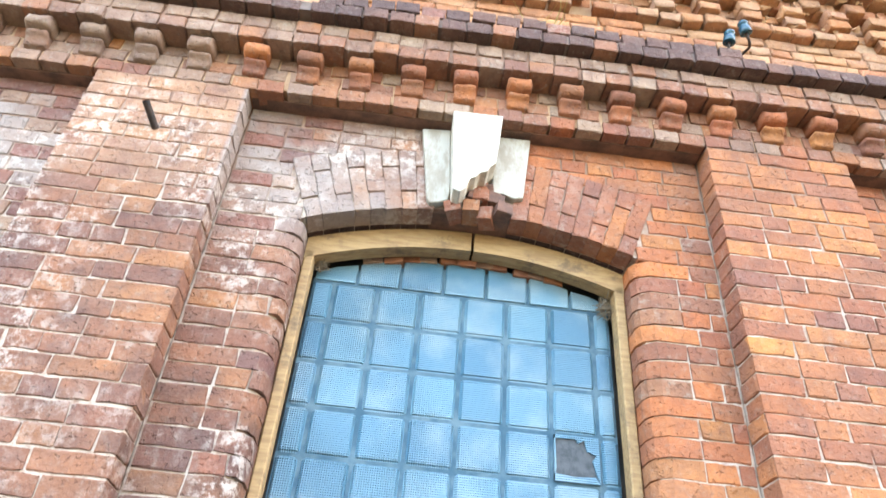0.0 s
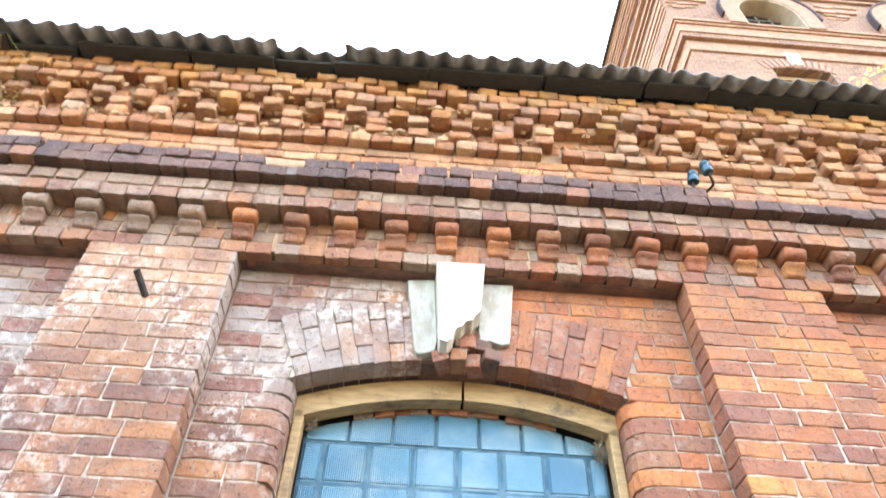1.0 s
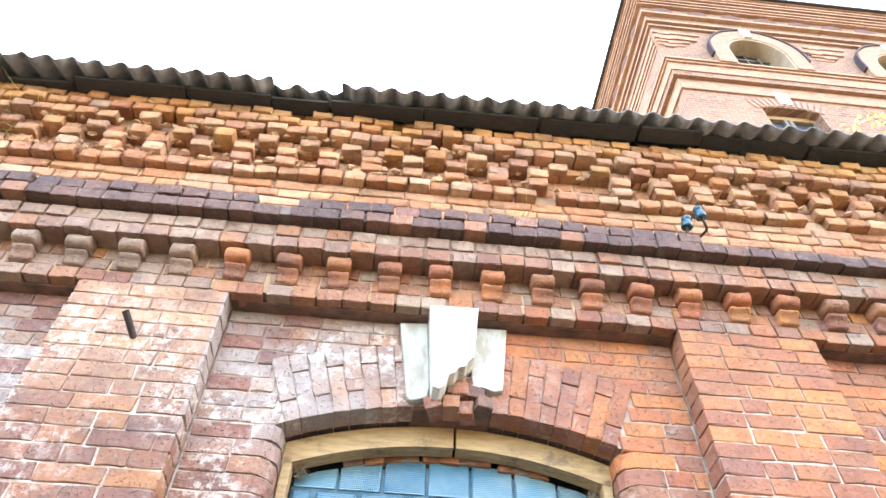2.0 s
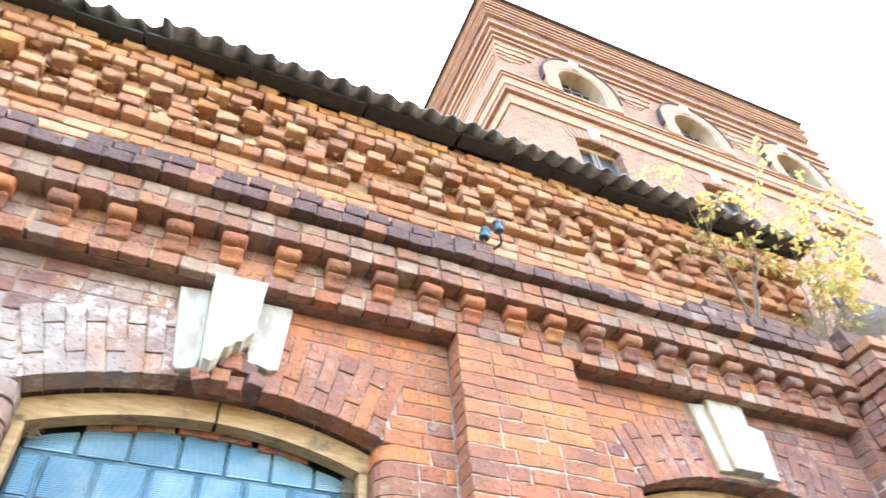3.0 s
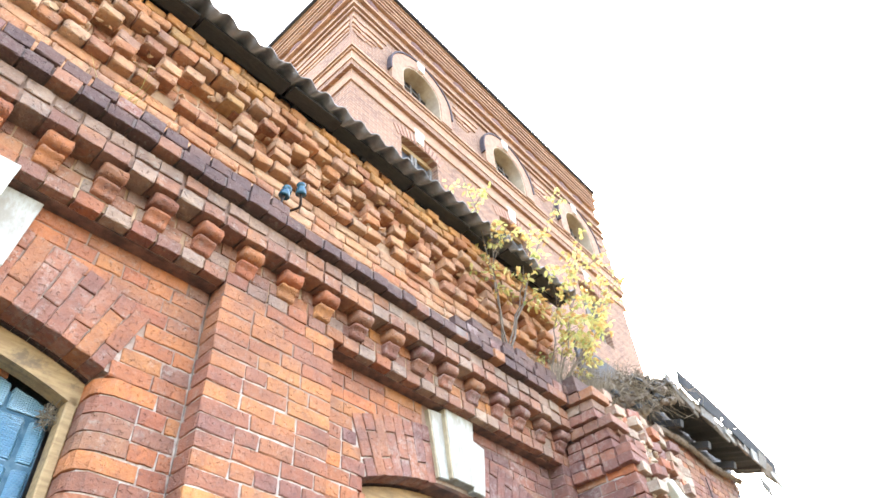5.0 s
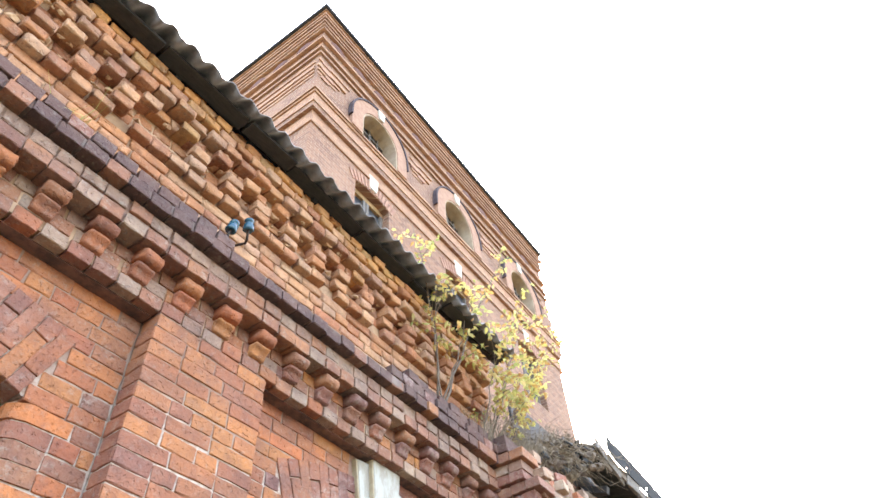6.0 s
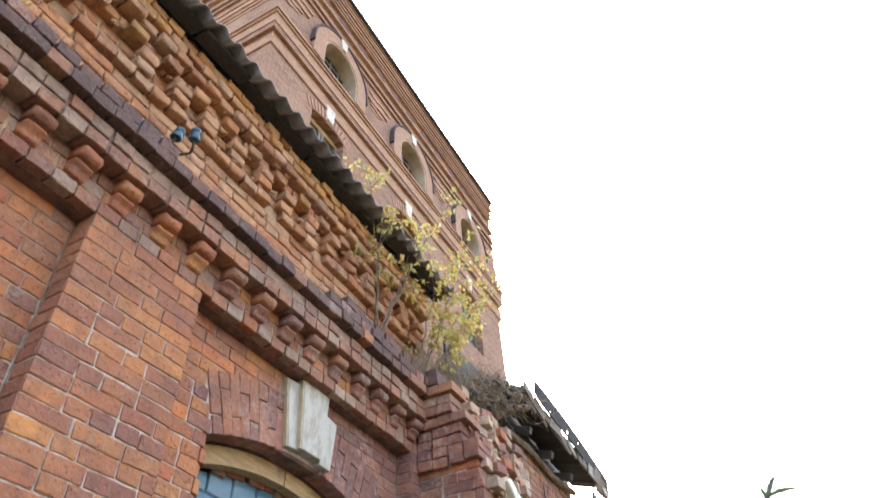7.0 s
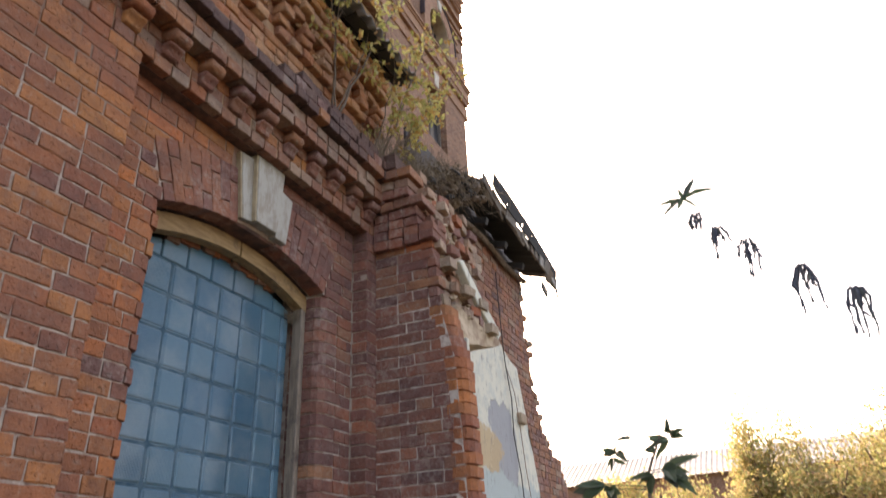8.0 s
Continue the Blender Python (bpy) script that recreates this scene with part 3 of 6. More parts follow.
        # the soffit behind the face ring, in darker brick than the face
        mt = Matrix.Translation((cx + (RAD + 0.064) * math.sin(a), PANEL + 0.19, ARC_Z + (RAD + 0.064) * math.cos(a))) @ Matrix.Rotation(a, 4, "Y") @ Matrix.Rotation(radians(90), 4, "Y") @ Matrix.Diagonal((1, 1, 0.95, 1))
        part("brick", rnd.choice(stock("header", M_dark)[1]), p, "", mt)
    return p


W1 = pick((M_maroon, 9), (M_plum, 1))
E1 = pick((M_red, 4), (M_orange, 4), (M_course, 1))
panel(1, 0.0, W1, E1, (M_maroon, pick((M_ring, 4), (M_red, 1))), "sunk brick window bay with a shallow arch, lime-stained on one side")
panel(2, PITCH, pick((M_red, 5), (M_orange, 2), (M_plum, 1)), pick((M_plum, 6), (M_course, 1)), (pick((M_ring, 5), (M_plum, 1)), M_plum), "sunk dark brick bay with a shallow arch by the stub wall")
panel(0, -PITCH, M_maroon, pick((M_maroon, 3), (M_plum, 2), (M_tan, 2)), (M_plum, M_plum), "sunk bay of stained brick with grey plaster remains", window=False)
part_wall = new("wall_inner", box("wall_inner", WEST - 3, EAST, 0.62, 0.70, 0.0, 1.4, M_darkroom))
tagged(part_wall, "inner face of the hall wall, coloured dark for an unlit room", "wall", kind="structure")


# ---- white keystones over the windows ----
def keystones(cx, broken):
    k = thing("keystone_group", "three whitewashed keystones, the middle one chipped at its foot" if broken else "three tall weathered white keystones over the arch", "keystone", group="white keystones")
    if broken:
        mid = [(-0.136, 4.115), (0.110, 4.122), (0.084, 3.80), (0.055, 3.775), (0.045, 3.74), (0.012, 3.735), (-0.005, 3.70), (-0.035, 3.69), (-0.05, 3.63), (-0.075, 3.60), (-0.108, 3.615)]
    else:
        mid = [(-0.140, 4.135), (0.140, 4.135), (0.090, 3.615), (-0.106, 3.615)]
    west = [(-0.264, 4.022), (-0.128, 4.034), (-0.104, 3.65), (-0.112, 3.59), (-0.15, 3.572), (-0.19, 3.562), (-0.206, 3.582)]
    east = [(0.100, 4.030), (0.268, 4.034), (0.232, 3.655), (0.19, 3.645), (0.14, 3.668), (0.086, 3.66)]
    if not broken:
        west = [(-0.272, 4.025), (-0.148, 4.04), (-0.120, 3.60), (-0.212, 3.59)]
        east = [(0.128, 3.955), (0.250, 3.93), (0.205, 3.59), (0.090, 3.595)]
    for name, out, y0, s in (("centre_stone", mid, -0.010 if broken else 0.066, 1.0 if broken else 1.010), ("side_stone", west, 0.094 if broken else 0.098, 1.022 if broken else 1.017), ("side_stone", east, 0.094 if broken else 0.080, 1.022 if broken else 1.010)):
        fine = M_stone if broken and name == "centre_stone" else M_stone_grey
        stone = part(name, prism(name, [(0.3 + (cx + x - 0.3) * s, 1.68 + (z - 1.68) * s) for x, z in out], y0, 0.20, fine, 0.004), k)
        if not broken and out is not east:
            # the west cheek is bare and stained
            (xa, za), (xb, zb) = out[0], out[-1]
            cheek = [(xa - 0.014, za), (xa - 0.001, za), (xb - 0.001, zb), (xb - 0.014, zb)]
            part("cheek", prism("cheek", [(0.3 + (cx + x - 0.3) * s, 1.68 + (z - 1.68) * s) for x, z in cheek], y0 + 0.004, 0.19, M_cheek, 0.002), stone, "stained lime cheek")
    # rubble and mortar behind the stones
    r = random.Random(3)
    if broken:
        for row, (z, xs) in enumerate(((3.605, (-0.085, -0.01, 0.065, 0.135)), (3.672, (-0.015, 0.045, 0.10)), (3.735, (0.03, 0.075)))):
            for x in xs:
                me = r.choice(stock("header", (M_ring, M_course, M_shade_brown)[r.randrange(3)])[1])
                part("broken_brick", me, k, "", Matrix.Translation((cx + x + r.uniform(-0.01, 0.01), 0.150 + r.uniform(-0.02, 0.02), z + r.uniform(-0.008, 0.008))) @ Euler((r.uniform(-0.3, 0.3), r.uniform(-0.25, 0.25), r.uniform(-0.3, 0.3))).to_matrix().to_4x4() @ Matrix.Diagonal((0.62, 1, 0.85, 1)))
    bm = bmesh.new()
    box_bm(bm, cx - 0.20, cx + 0.185, 0.14, 0.42, 3.592, 3.98, 0.01)
    part("backing", from_bm("backing", bm, M_shade_brown), k)
    return k


keystones(0.0, True)
keystones(PITCH, False)


# ---- windows: glass blocks in an arched wooden frame ----
def window(index, cx, broken):
    w = thing("window_%d" % index, "arched window of blue ribbed glass blocks in an ochre wooden frame" + (", one block smashed" if broken else ""), "window", "structure")
    fy0, fy1 = 0.265, 0.345
    z0 = 0.9
    drop = 0.105

    def top(x, e):
        return arc(x, e)
    # two arched head pieces meet a little east of the middle
    for a, b in ((-JAMB + 0.004, 0.018), (0.031, JAMB - 0.004)):
        n = 12
        up = [(cx + a + (b - a) * i / n, top(a + (b - a) * i / n, -0.012)) for i in range(n + 1)]
        lo = [(cx + a + (b - a) * i / n, top(a + (b - a) * i / n, -0.012 - drop)) for i in range(n + 1)]
        bm = bmesh.new()
        vs = [[bm.verts.new((x, y, z)) for x, z in line] for line in (up, lo) for y in (fy0, fy1)]
        uf, ub, lf, lb = vs
        for i in range(n):
            bm.faces.new((uf[i], uf[i + 1], lf[i + 1], lf[i]))
            bm.faces.new((ub[i], lb[i], lb[i + 1], ub[i + 1]))
            bm.faces.new((uf[i], ub[i], ub[i + 1], uf[i + 1]))
            bm.faces.new((lf[i], lf[i + 1], lb[i + 1], lb[i]))
        for i in (0, n):
            bm.faces.new((uf[i], lf[i], lb[i], ub[i]))
        bmesh.ops.bevel(bm, geom=[e for e in bm.edges if e.calc_face_angle(0) > 0.6], offset=0.006, segments=1, affect="EDGES")
        part("frame_head", from_bm("frame_head", bm, M_frame), w)
    for s in (-1, 1):
        xa, xb = sorted((s * (JAMB - 0.048), s * (JAMB - 0.003)))
        part("frame_post", box("frame_post", cx + xa, cx + xb, fy0, fy1, z0, SPRING - drop + 0.028, M_frame if broken else M_bareframe, 0.006), w)
    # the grid of joints behind the faces of the blocks
    gy = 0.372
    part("joint_grid", prism("joint_grid", [(cx - JAMB + 0.05, z0), (cx + JAMB - 0.05, z0)] + [(cx + x, top(x, -0.155)) for x in [(JAMB - 0.05) * (1 - 2 * i / 14) for i in range(15)]], gy + 0.012, gy + 0.085, M_joint), w)
    r = random.Random(11 + index)

    def block(xa, xb, za, zb, smash=False):
        g = 0.0065
        xa, xb, za, zb = xa + g, xb - g, za + g, zb - g
        if xb - xa < 0.03 or zb - za < 0.03:
            return
        bm = bmesh.new()
        if smash:
            return shards(xa, xb, za, zb)
        box_bm(bm, xa, xb, gy + r.uniform(-0.002, 0.002), gy + 0.07, za, zb, 0.014)
        part("glass_block", from_bm("glass_block", bm, M_glass), w)

    def shards(xa, xb, za, zb):
        # a thin plate whose grey paints in the darkness of the hollow
        part("hole_plate", box("hole_plate", xa + 0.006, xb - 0.004, gy + 0.004, gy + 0.011, za + 0.02, zb - 0.012, M_hole), w, "thin grey plate painted as the dark hole in the broken block")
        outs = [[(xa, zb), (xb, zb), (xb, zb - 0.02), (xb - 0.06, zb - 0.015), (xb - 0.085, zb - 0.03), (xb - 0.10, zb - 0.012), (xa, zb - 0.015)],
                [(xb, zb - 0.02), (xb, za), (xb - 0.012, za + 0.03), (xb - 0.03, za + 0.09), (xb - 0.012, zb - 0.075), (xb - 0.05, zb - 0.06), (xb - 0.06, zb - 0.018)],
                [(xa, za), (xb, za), (xb - 0.02, za + 0.026), (xa + 0.08, za + 0.02), (xa, za + 0.03)],
                [(xa, za), (xa + 0.008, za + 0.05), (xa + 0.006, zb), (xa, zb)]]
        for o in outs:
            part("glass_shard", prism("glass_shard", [(x, z) for x, z in o], gy - 0.004, gy + 0.02, M_glass), w, "pale edge of broken glass")

    zs = [3.295 - 0.203 * i for i in range(12)]
    xs = [cx + 0.01 + 0.2 * k for k in range(-4, 5)]
    lim0, lim1 = cx - JAMB + 0.045, cx + JAMB - 0.045
    for i in range(len(zs) - 1):
        for a, b in zip(xs, xs[1:]):
            block(max(a, lim0), min(b, lim1), zs[i + 1], zs[i], broken and i == 3 and abs(a - cx - 0.41) < 0.02)
    # the top row is set half a block over and cut to the arch
    for k in range(-5, 5):
        a, b = cx + 0.11 + 0.2 * k, cx + 0.31 + 0.2 * k
        a, b = max(a, lim0), min(b, lim1)
        if b - a < 0.05:
            continue
        g = 0.0065
        out = [(a + g, 3.295 + g), (b - g, 3.295 + g)] + [(x, min(3.495, top(x - cx, -0.128))) for x in (b - g, (a + b) / 2, a + g)]
        part("glass_block", prism("glass_block", out, gy, gy + 0.07, M_glass, 0.006), w)
    # broken brick bats packed between the blocks and the arch
    for i in range(11):
        x = -0.42 + 0.085 * i + r.uniform(-0.015, 0.015)
        me = rnd.choice(stock("header", M_red if i % 3 else M_tan)[1])
        part("brick_bat", me, w, "", Matrix.Translation((cx + x, gy + 0.045 + r.uniform(-0.01, 0.015), top(x, -0.118) + r.uniform(-0.012, 0.004))) @ Euler((0, r.uniform(-0.15, 0.15), r.uniform(-0.2, 0.2))).to_matrix().to_4x4() @ Matrix.Diagonal((0.75, 1, 0.45, 1)))
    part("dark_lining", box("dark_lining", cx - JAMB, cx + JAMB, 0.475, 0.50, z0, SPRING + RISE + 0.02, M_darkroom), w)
    part("window_sill", box("window_sill", cx - JAMB, cx + JAMB, 0.10, 0.47, z0 - 0.06, z0, M_stone, 0.01), w)
    return w


M_hole = simple("painted_hole_grey", (0.085, 0.09, 0.095), (0.04, 0.045, 0.05), 0.8, scale=30)
window(1, 0.0, True)
window(2, PITCH, False)


def clump(x, y, z, size, seed):
    """A tangle of straw, such as an old nest."""
    r = random.Random(seed)
    verts, faces = [], []
    for i in range(70):
        a = Vector((r.gauss(0, size * 0.45), r.gauss(0, size * 0.35), r.gauss(0, size * 0.5)))
        d = Vector((r.gauss(0, 1), r.gauss(0, 1), r.gauss(0, 1))).normalized() * size * 0.7
        n = d.cross(Vector((0.3, 1, 0.2))).normalized() * 0.0016
        q = d.cross(n).normalized() * 0.0016
        k = len(verts)
        verts += [a - d + n, a - d - n, a - d + q, a + d + n, a + d - n, a + d + q]
        faces += [(k, k + 1, k + 4, k + 3), (k + 1, k + 2, k + 5, k + 4), (k + 2, k, k + 3, k + 5)]
    ob = new("straw_nest", mesh_of("straw_nest", verts, faces, M_straw))
    ob.location = (x, y, z)
    return tagged(ob, "tangled old straw nest in the window corner", "nest", "nests")


clump(0.665, 0.33, 3.30, 0.045, 5)
clump(-0.665, 0.33, 3.355, 0.035, 6)
clump(PITCH + 0.655, 0.33, 3.30, 0.045, 8)

# ---- an iron pipe stub in the pilaster ----
bm = bmesh.new()
for ra, cap in ((0.016, False), (0.011, False)):
    bmesh.ops.create_cone(bm, cap_ends=False, segments=12, radius1=ra, radius2=ra, depth=0.14)
pipe = new("iron_pipe", from_bm("iron_pipe", bm, M_iron, True))
pipe.matrix_world = look((-1.490, -0.045, 3.790), (-1.41, 0.2, 3.66))
tagged(pipe, "short rusty iron pipe stub driven into the pilaster", "pipe")

# ---- the string courses and small brick corbels ----
HP = 0.131                      # pitch of header bricks


def header_row(parent, material, x0, x1, y, z, kind="header", skip=0.0, wobble=0.0, phase=0.0):
    """A row of headers. West of the first window bay many are pale with lime."""
    x = x0 + phase
    while x < x1 - 0.04:
        if rnd.random() >= skip:
            m = material() if callable(material) else material
            if z < 4.5 and x < -0.9 and rnd.random() < 0.55:
                m = M_tan
            lay(parent, kind, m, x + BW / 2, y + rnd.gauss(0, wobble), z, BW, jitter=1.6)
        x += HP


string_wall = thing("wall_string_course", "projecting string courses of sooty and red brick headers", "cornice", "structure")
part("mortar_core", box("mortar_core", WEST, EAST, 0.012, 0.60, TOP + 0.025, 4.34, M_mortar_warm), string_wall)
part("mortar_core", box("mortar_core", WEST, EAST - 0.01, -0.105, 0.60, 4.352, 4.515, M_mortar), string_wall)
part("mortar_core", box("mortar_core", WEST, EAST - 0.01, -0.168, 0.60, 4.535, 4.600, M_mortar_grey), string_wall)
header_row(string_wall, pick((M_course, 4), (M_tan, 1), (M_red, 1)), WEST, EAST, 0.0, TOP + 0.041, "long_header")
for x0, n in ((WEST, 0),):
    # the plain wall between the corbels
    for z in (4.222, 4.302):
        header_row(string_wall, pick((M_course, 4), (M_red, 2), (M_tan, 1)), WEST, EAST, 0.004, z, phase=0.07 if z > 4.25 else 0.0)
header_row(string_wall, pick((M_course, 5), (M_tan, 2)), WEST, EAST, -0.120, 4.375, "long_header", wobble=0.003)
# dark strips paint in the shade under the course over the sunk bays
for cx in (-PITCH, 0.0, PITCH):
    part("sooty_soffit", box("sooty_soffit", max(WEST, cx - HALF + 0.004), min(cx + HALF - 0.004, EAST), 0.062, PANEL + 0.012, TOP - 0.002, TOP + 0.006, M_shade_brown), string_wall, "dark brown lime strip painted in for the soffit's shade")
string_top = thing("wall_string_top", "dark upper string courses with a sooty broken edge", "cornice", "structure")
header_row(string_top, pick((M_tan, 5), (M_course, 1)), WEST, EAST, -0.118, 4.468, wobble=0.005)
header_row(string_top, pick((M_dark, 5), (M_course, 1)), WEST, -1.03, -0.180, 4.560, "long_header", wobble=0.004)
header_row(string_top, pick((M_dark, 5), (M_course, 1)), -0.90, EAST, -0.180, 4.560, "long_header", wobble=0.004)
for a, b in ((WEST, -1.18), (-0.88, 1.30), (2.75, EAST)):
    header_row(string_top, pick((M_dark, 6), (M_plum, 2)), a, b, -0.178, 4.645, "long_header", wobble=0.006)
header_row(string_top, M_dark, 2.95, EAST, -0.165, 4.728, "long_header", wobble=0.006)
part("ledge_bed", box("ledge_bed", WEST, EAST - 0.01, -0.130, 0.30, 4.600, 4.655, M_mortar_warm), string_top)

# corbels: each a rolled brick over a smaller hollowed one, no two worn alike
def moulded(name, prof, half, material, seed, wear):
    """A moulded brick: a profile in y and z drawn along x, its ends worn."""
    r = random.Random(seed)
    bm = bmesh.new()
    rings = []
    for x in (-half, -half * 0.82, -half * 0.2, half * 0.4, half * 0.85, half):
        end = 0.86 if abs(x) == half else 1.0
        rings.append([bm.verts.new((x + r.uniform(-1, 1) * wear * 0.4, (y if y > 0.05 else y * end) + r.uniform(-1, 1) * wear, z * (0.94 if end < 1 else 1) + r.uniform(-1, 1) * wear)) for y, z in prof])
    n = len(prof)
    for ra, rb in zip(rings, rings[1:]):
        for i in range(n):
            j = (i + 1) % n
            bm.faces.new((ra[i], rb[i], rb[j], ra[j]))
    bm.faces.new(rings[0])
    bm.faces.new(rings[-1][::-1])
    return from_bm(name, bm, material, True)


ROLL = [(0.10, -0.037), (-0.030, -0.037)] + [(-0.055 - 0.037 * math.sin(radians(a)), -0.037 * math.cos(radians(a))) for a in range(20, 170, 25)] + [(-0.030, 0.038), (0.10, 0.038)]
HOLLOW = [(0.10, -0.034), (-0.014, -0.034), (-0.019, -0.016), (-0.024, 0.0), (-0.036, 0.014), (-0.050, 0.022), (-0.053, 0.034), (0.10, 0.036)]


def corbel(label, upper, lower, seed):
    c = thing("brick_corbel", label, "corbel", group="corbels under the string course")
    part("upper_brick", moulded("upper_brick", ROLL, 0.061, upper, seed, 0.0035), c, "rolled brick", Matrix.Translation((0, -0.004, 0.041)))
    part("lower_brick", moulded("lower_brick", HOLLOW, 0.054, lower, seed + 50, 0.003), c, "hollow-moulded brick", Matrix.Translation((0, 0, -0.040)))
    return c


CORBEL_Z = 4.262
x_first = -1.138 - 0.2625 * 8
for i in range(29):
    x = x_first + 0.2625 * i
    if x > EAST - 0.05:
        break
    if i < 8:
        c = corbel("small moulded brick corbel grey with lime", M_tan, M_tan, i)
    elif i < 20:
        c = corbel("small moulded orange brick corbel under the string course", pick((M_orange, 2), (M_course, 2), (M_red, 1))(), pick((M_red, 2), (M_orange, 1))(), i)
    else:
        c = corbel("small moulded corbel of dark stained brick", pick((M_course, 2), (M_plum, 1))(), pick((M_plum, 2), (M_course, 1))(), i)
    c.matrix_basis = Matrix.Translation((x + rnd.gauss(0, 0.004), rnd.gauss(0, 0.004), CORBEL_Z)) @ Euler((rnd.gauss(0, 0.02), rnd.gauss(0, 0.02), rnd.gauss(0, 0.03))).to_matrix().to_4x4()

# ---- the frieze: corbelled courses and brick dentils under the eaves ----
frieze = thing("wall_frieze", "crumbling ochre brick frieze over the string course", "wall", "structure")
part("mortar_core", box("mortar_core", WEST, EAST + 0.1, 0.012, 0.60, 4.60, 5.80, M_mortar_warm), frieze)
z = 4.70
i = 0
while z < 5.07:
    course(frieze, M_ochre, WEST, EAST, 0.0, z, i)
    z += H
    i += 1
dentils = thing("wall_dentil_rows", "rows of jutting ochre brick dentils, many loose or chipped", "cornice", "structure")
part("mortar_core", box("mortar_core", WEST, EAST, -0.045, 0.011, 5.33, 5.62, M_mortar_warm), dentils)
header_row(dentils, M_ochre, WEST, EAST, -0.055, 5.105, "long_header", 0.03, 0.007)
zd = 5.188
for k in range(2):
    # stacks of two, a header's width apart
    x = WEST + 0.02
    while x < EAST:
        if rnd.random() > 0.07:
            lay(dentils, "long_header", M_ochre, x, -0.078 + rnd.gauss(0, 0.009) - 0.008 * k, zd + k * H, BW, jitter=2.0)
        x += 0.262
    header_row(dentils, M_ochre, WEST, EAST, 0.004, zd + k * H)
# over the gaps, single headers that jut farther
x = WEST + 0.151
while x < EAST:
    if rnd.random() > 0.06:
        lay(dentils, "long_header", pick((M_ochre, 3), (M_eaves, 1))(), x, -0.104 + rnd.gauss(0, 0.011), 5.355, BW, jitter=2.2)
    x += 0.262
header_row(dentils, M_ochre, WEST, EAST, -0.060, 5.355, "long_header", 0.02, 0.006, 0.05)
upper = thing("wall_eaves_courses", "corbelled orange brick courses right under the corrugated eaves", "cornice", "structure")
UP = pick((M_ochre, 2), (M_eaves, 3))
header_row(upper, M_ochre, WEST, EAST, -0.135, 5.438, "long_header", 0.04, 0.009)
header_row(upper, UP, WEST, EAST, -0.150, 5.520, "long_header", 0.04, 0.009, 0.06)
header_row(upper, M_eaves, WEST, EAST, -0.150, 5.602, "long_header", 0.08, 0.010)
header_row(upper, M_eaves, WEST, EAST, -0.100, 5.684, "long_header", 0.12, 0.010, 0.06)
header_row(upper, M_eaves, WEST, EAST, 0.0, 5.766, "header", 0.05, 0.006)

# crumbled lime and brick dust lying on the ledges of the frieze
cr = random.Random(63)
v, f = [], []
for q in range(360):
    x = cr.choice((cr.uniform(-3.3, 0.4), cr.uniform(-3.3, EAST)))
    z, y = cr.choice(((4.675, -0.07), (5.15, -0.05), (5.23, -0.03), (5.31, -0.04), (5.40, -0.10)))
    rad = cr.uniform(0.008, 0.028)
    bm = bmesh.new()
    bmesh.ops.create_icosphere(bm, subdivisions=1, radius=rad)
    base = len(v)
    bm.verts.ensure_lookup_table()
    for w in bm.verts:
        c = w.co * cr.uniform(0.55, 1.2)
        v.append((x + c.x * 1.5, y + cr.uniform(-0.01, 0.01) + c.y * 0.8, z + c.z * 0.8))
    f += [tuple(base + w.index for w in face.verts) for face in bm.faces]
    bm.free()
tagged(new("crumbled_lime", mesh_of("crumbled_lime", v, f, M_crumb)), "crumbled lime and brick dust on the frieze ledges", "rubble", kind="stuff")

# ---- corrugated roof over the hall ----
EAVE_Y, SLOPE = -0.35, math.tan(radians(24))


def eave_z(x):
    return 5.675 + 0.008 * x


roof = thing("roof_hall", "grey corrugated asbestos-cement roof with a broken wavy edge", "roof", "structure")


def sheet(x0, x1, notch, lift, seed):
    r = random.Random(seed)
    nx, ny = int((x1 - x0) / 0.0125), 7
    verts, faces = [], []
    for layer in (0, 1):
        for j in range(ny + 1):
            for i in range(nx + 1):
                x = x0 + (x1 - x0) * i / nx
                cut = notch * (0.6 + 0.6 * noise.noise(Vector((x * 7, seed, 0)))) + 0.012 * noise.noise(Vector((x * 25, seed, 3)))
                y = EAVE_Y + cut + (2.0 - cut) * j / ny
                wave = 0.029 * math.cos(2 * math.pi * x / 0.155)
                z = eave_z(x) + (y - EAVE_Y) * SLOPE + wave + lift - 0.008 * layer + 0.01 * noise.noise(Vector((x * 2, y * 2, seed)))
                verts.append((x, y, z))
    n = (nx + 1) * (ny + 1)
    for j in range(ny):
        for i in range(nx):
            k = j * (nx + 1) + i
            faces.append((k, k + 1, k + nx + 2, k + nx + 1))
            faces.append((n + k, n + k + nx + 1, n + k + nx + 2, n + k + 1))
    for i in range(nx):
        faces.append((i, n + i, n + i + 1, i + 1))
    return mesh_of("roof_sheet", verts, faces, M_roof, True)


xs = [-4.6, -3.5, -2.4, -1.28, -0.74, 0.36, 1.46, 2.5, 3.5, 4.45]
for k in range(len(xs) - 1):
    nt = 0.13 if k == 3 else 0.0
    part("roof_sheet", sheet(xs[k] - 0.05, xs[k + 1] + 0.05, nt, 0.010 * (k % 2), k + 1), roof)
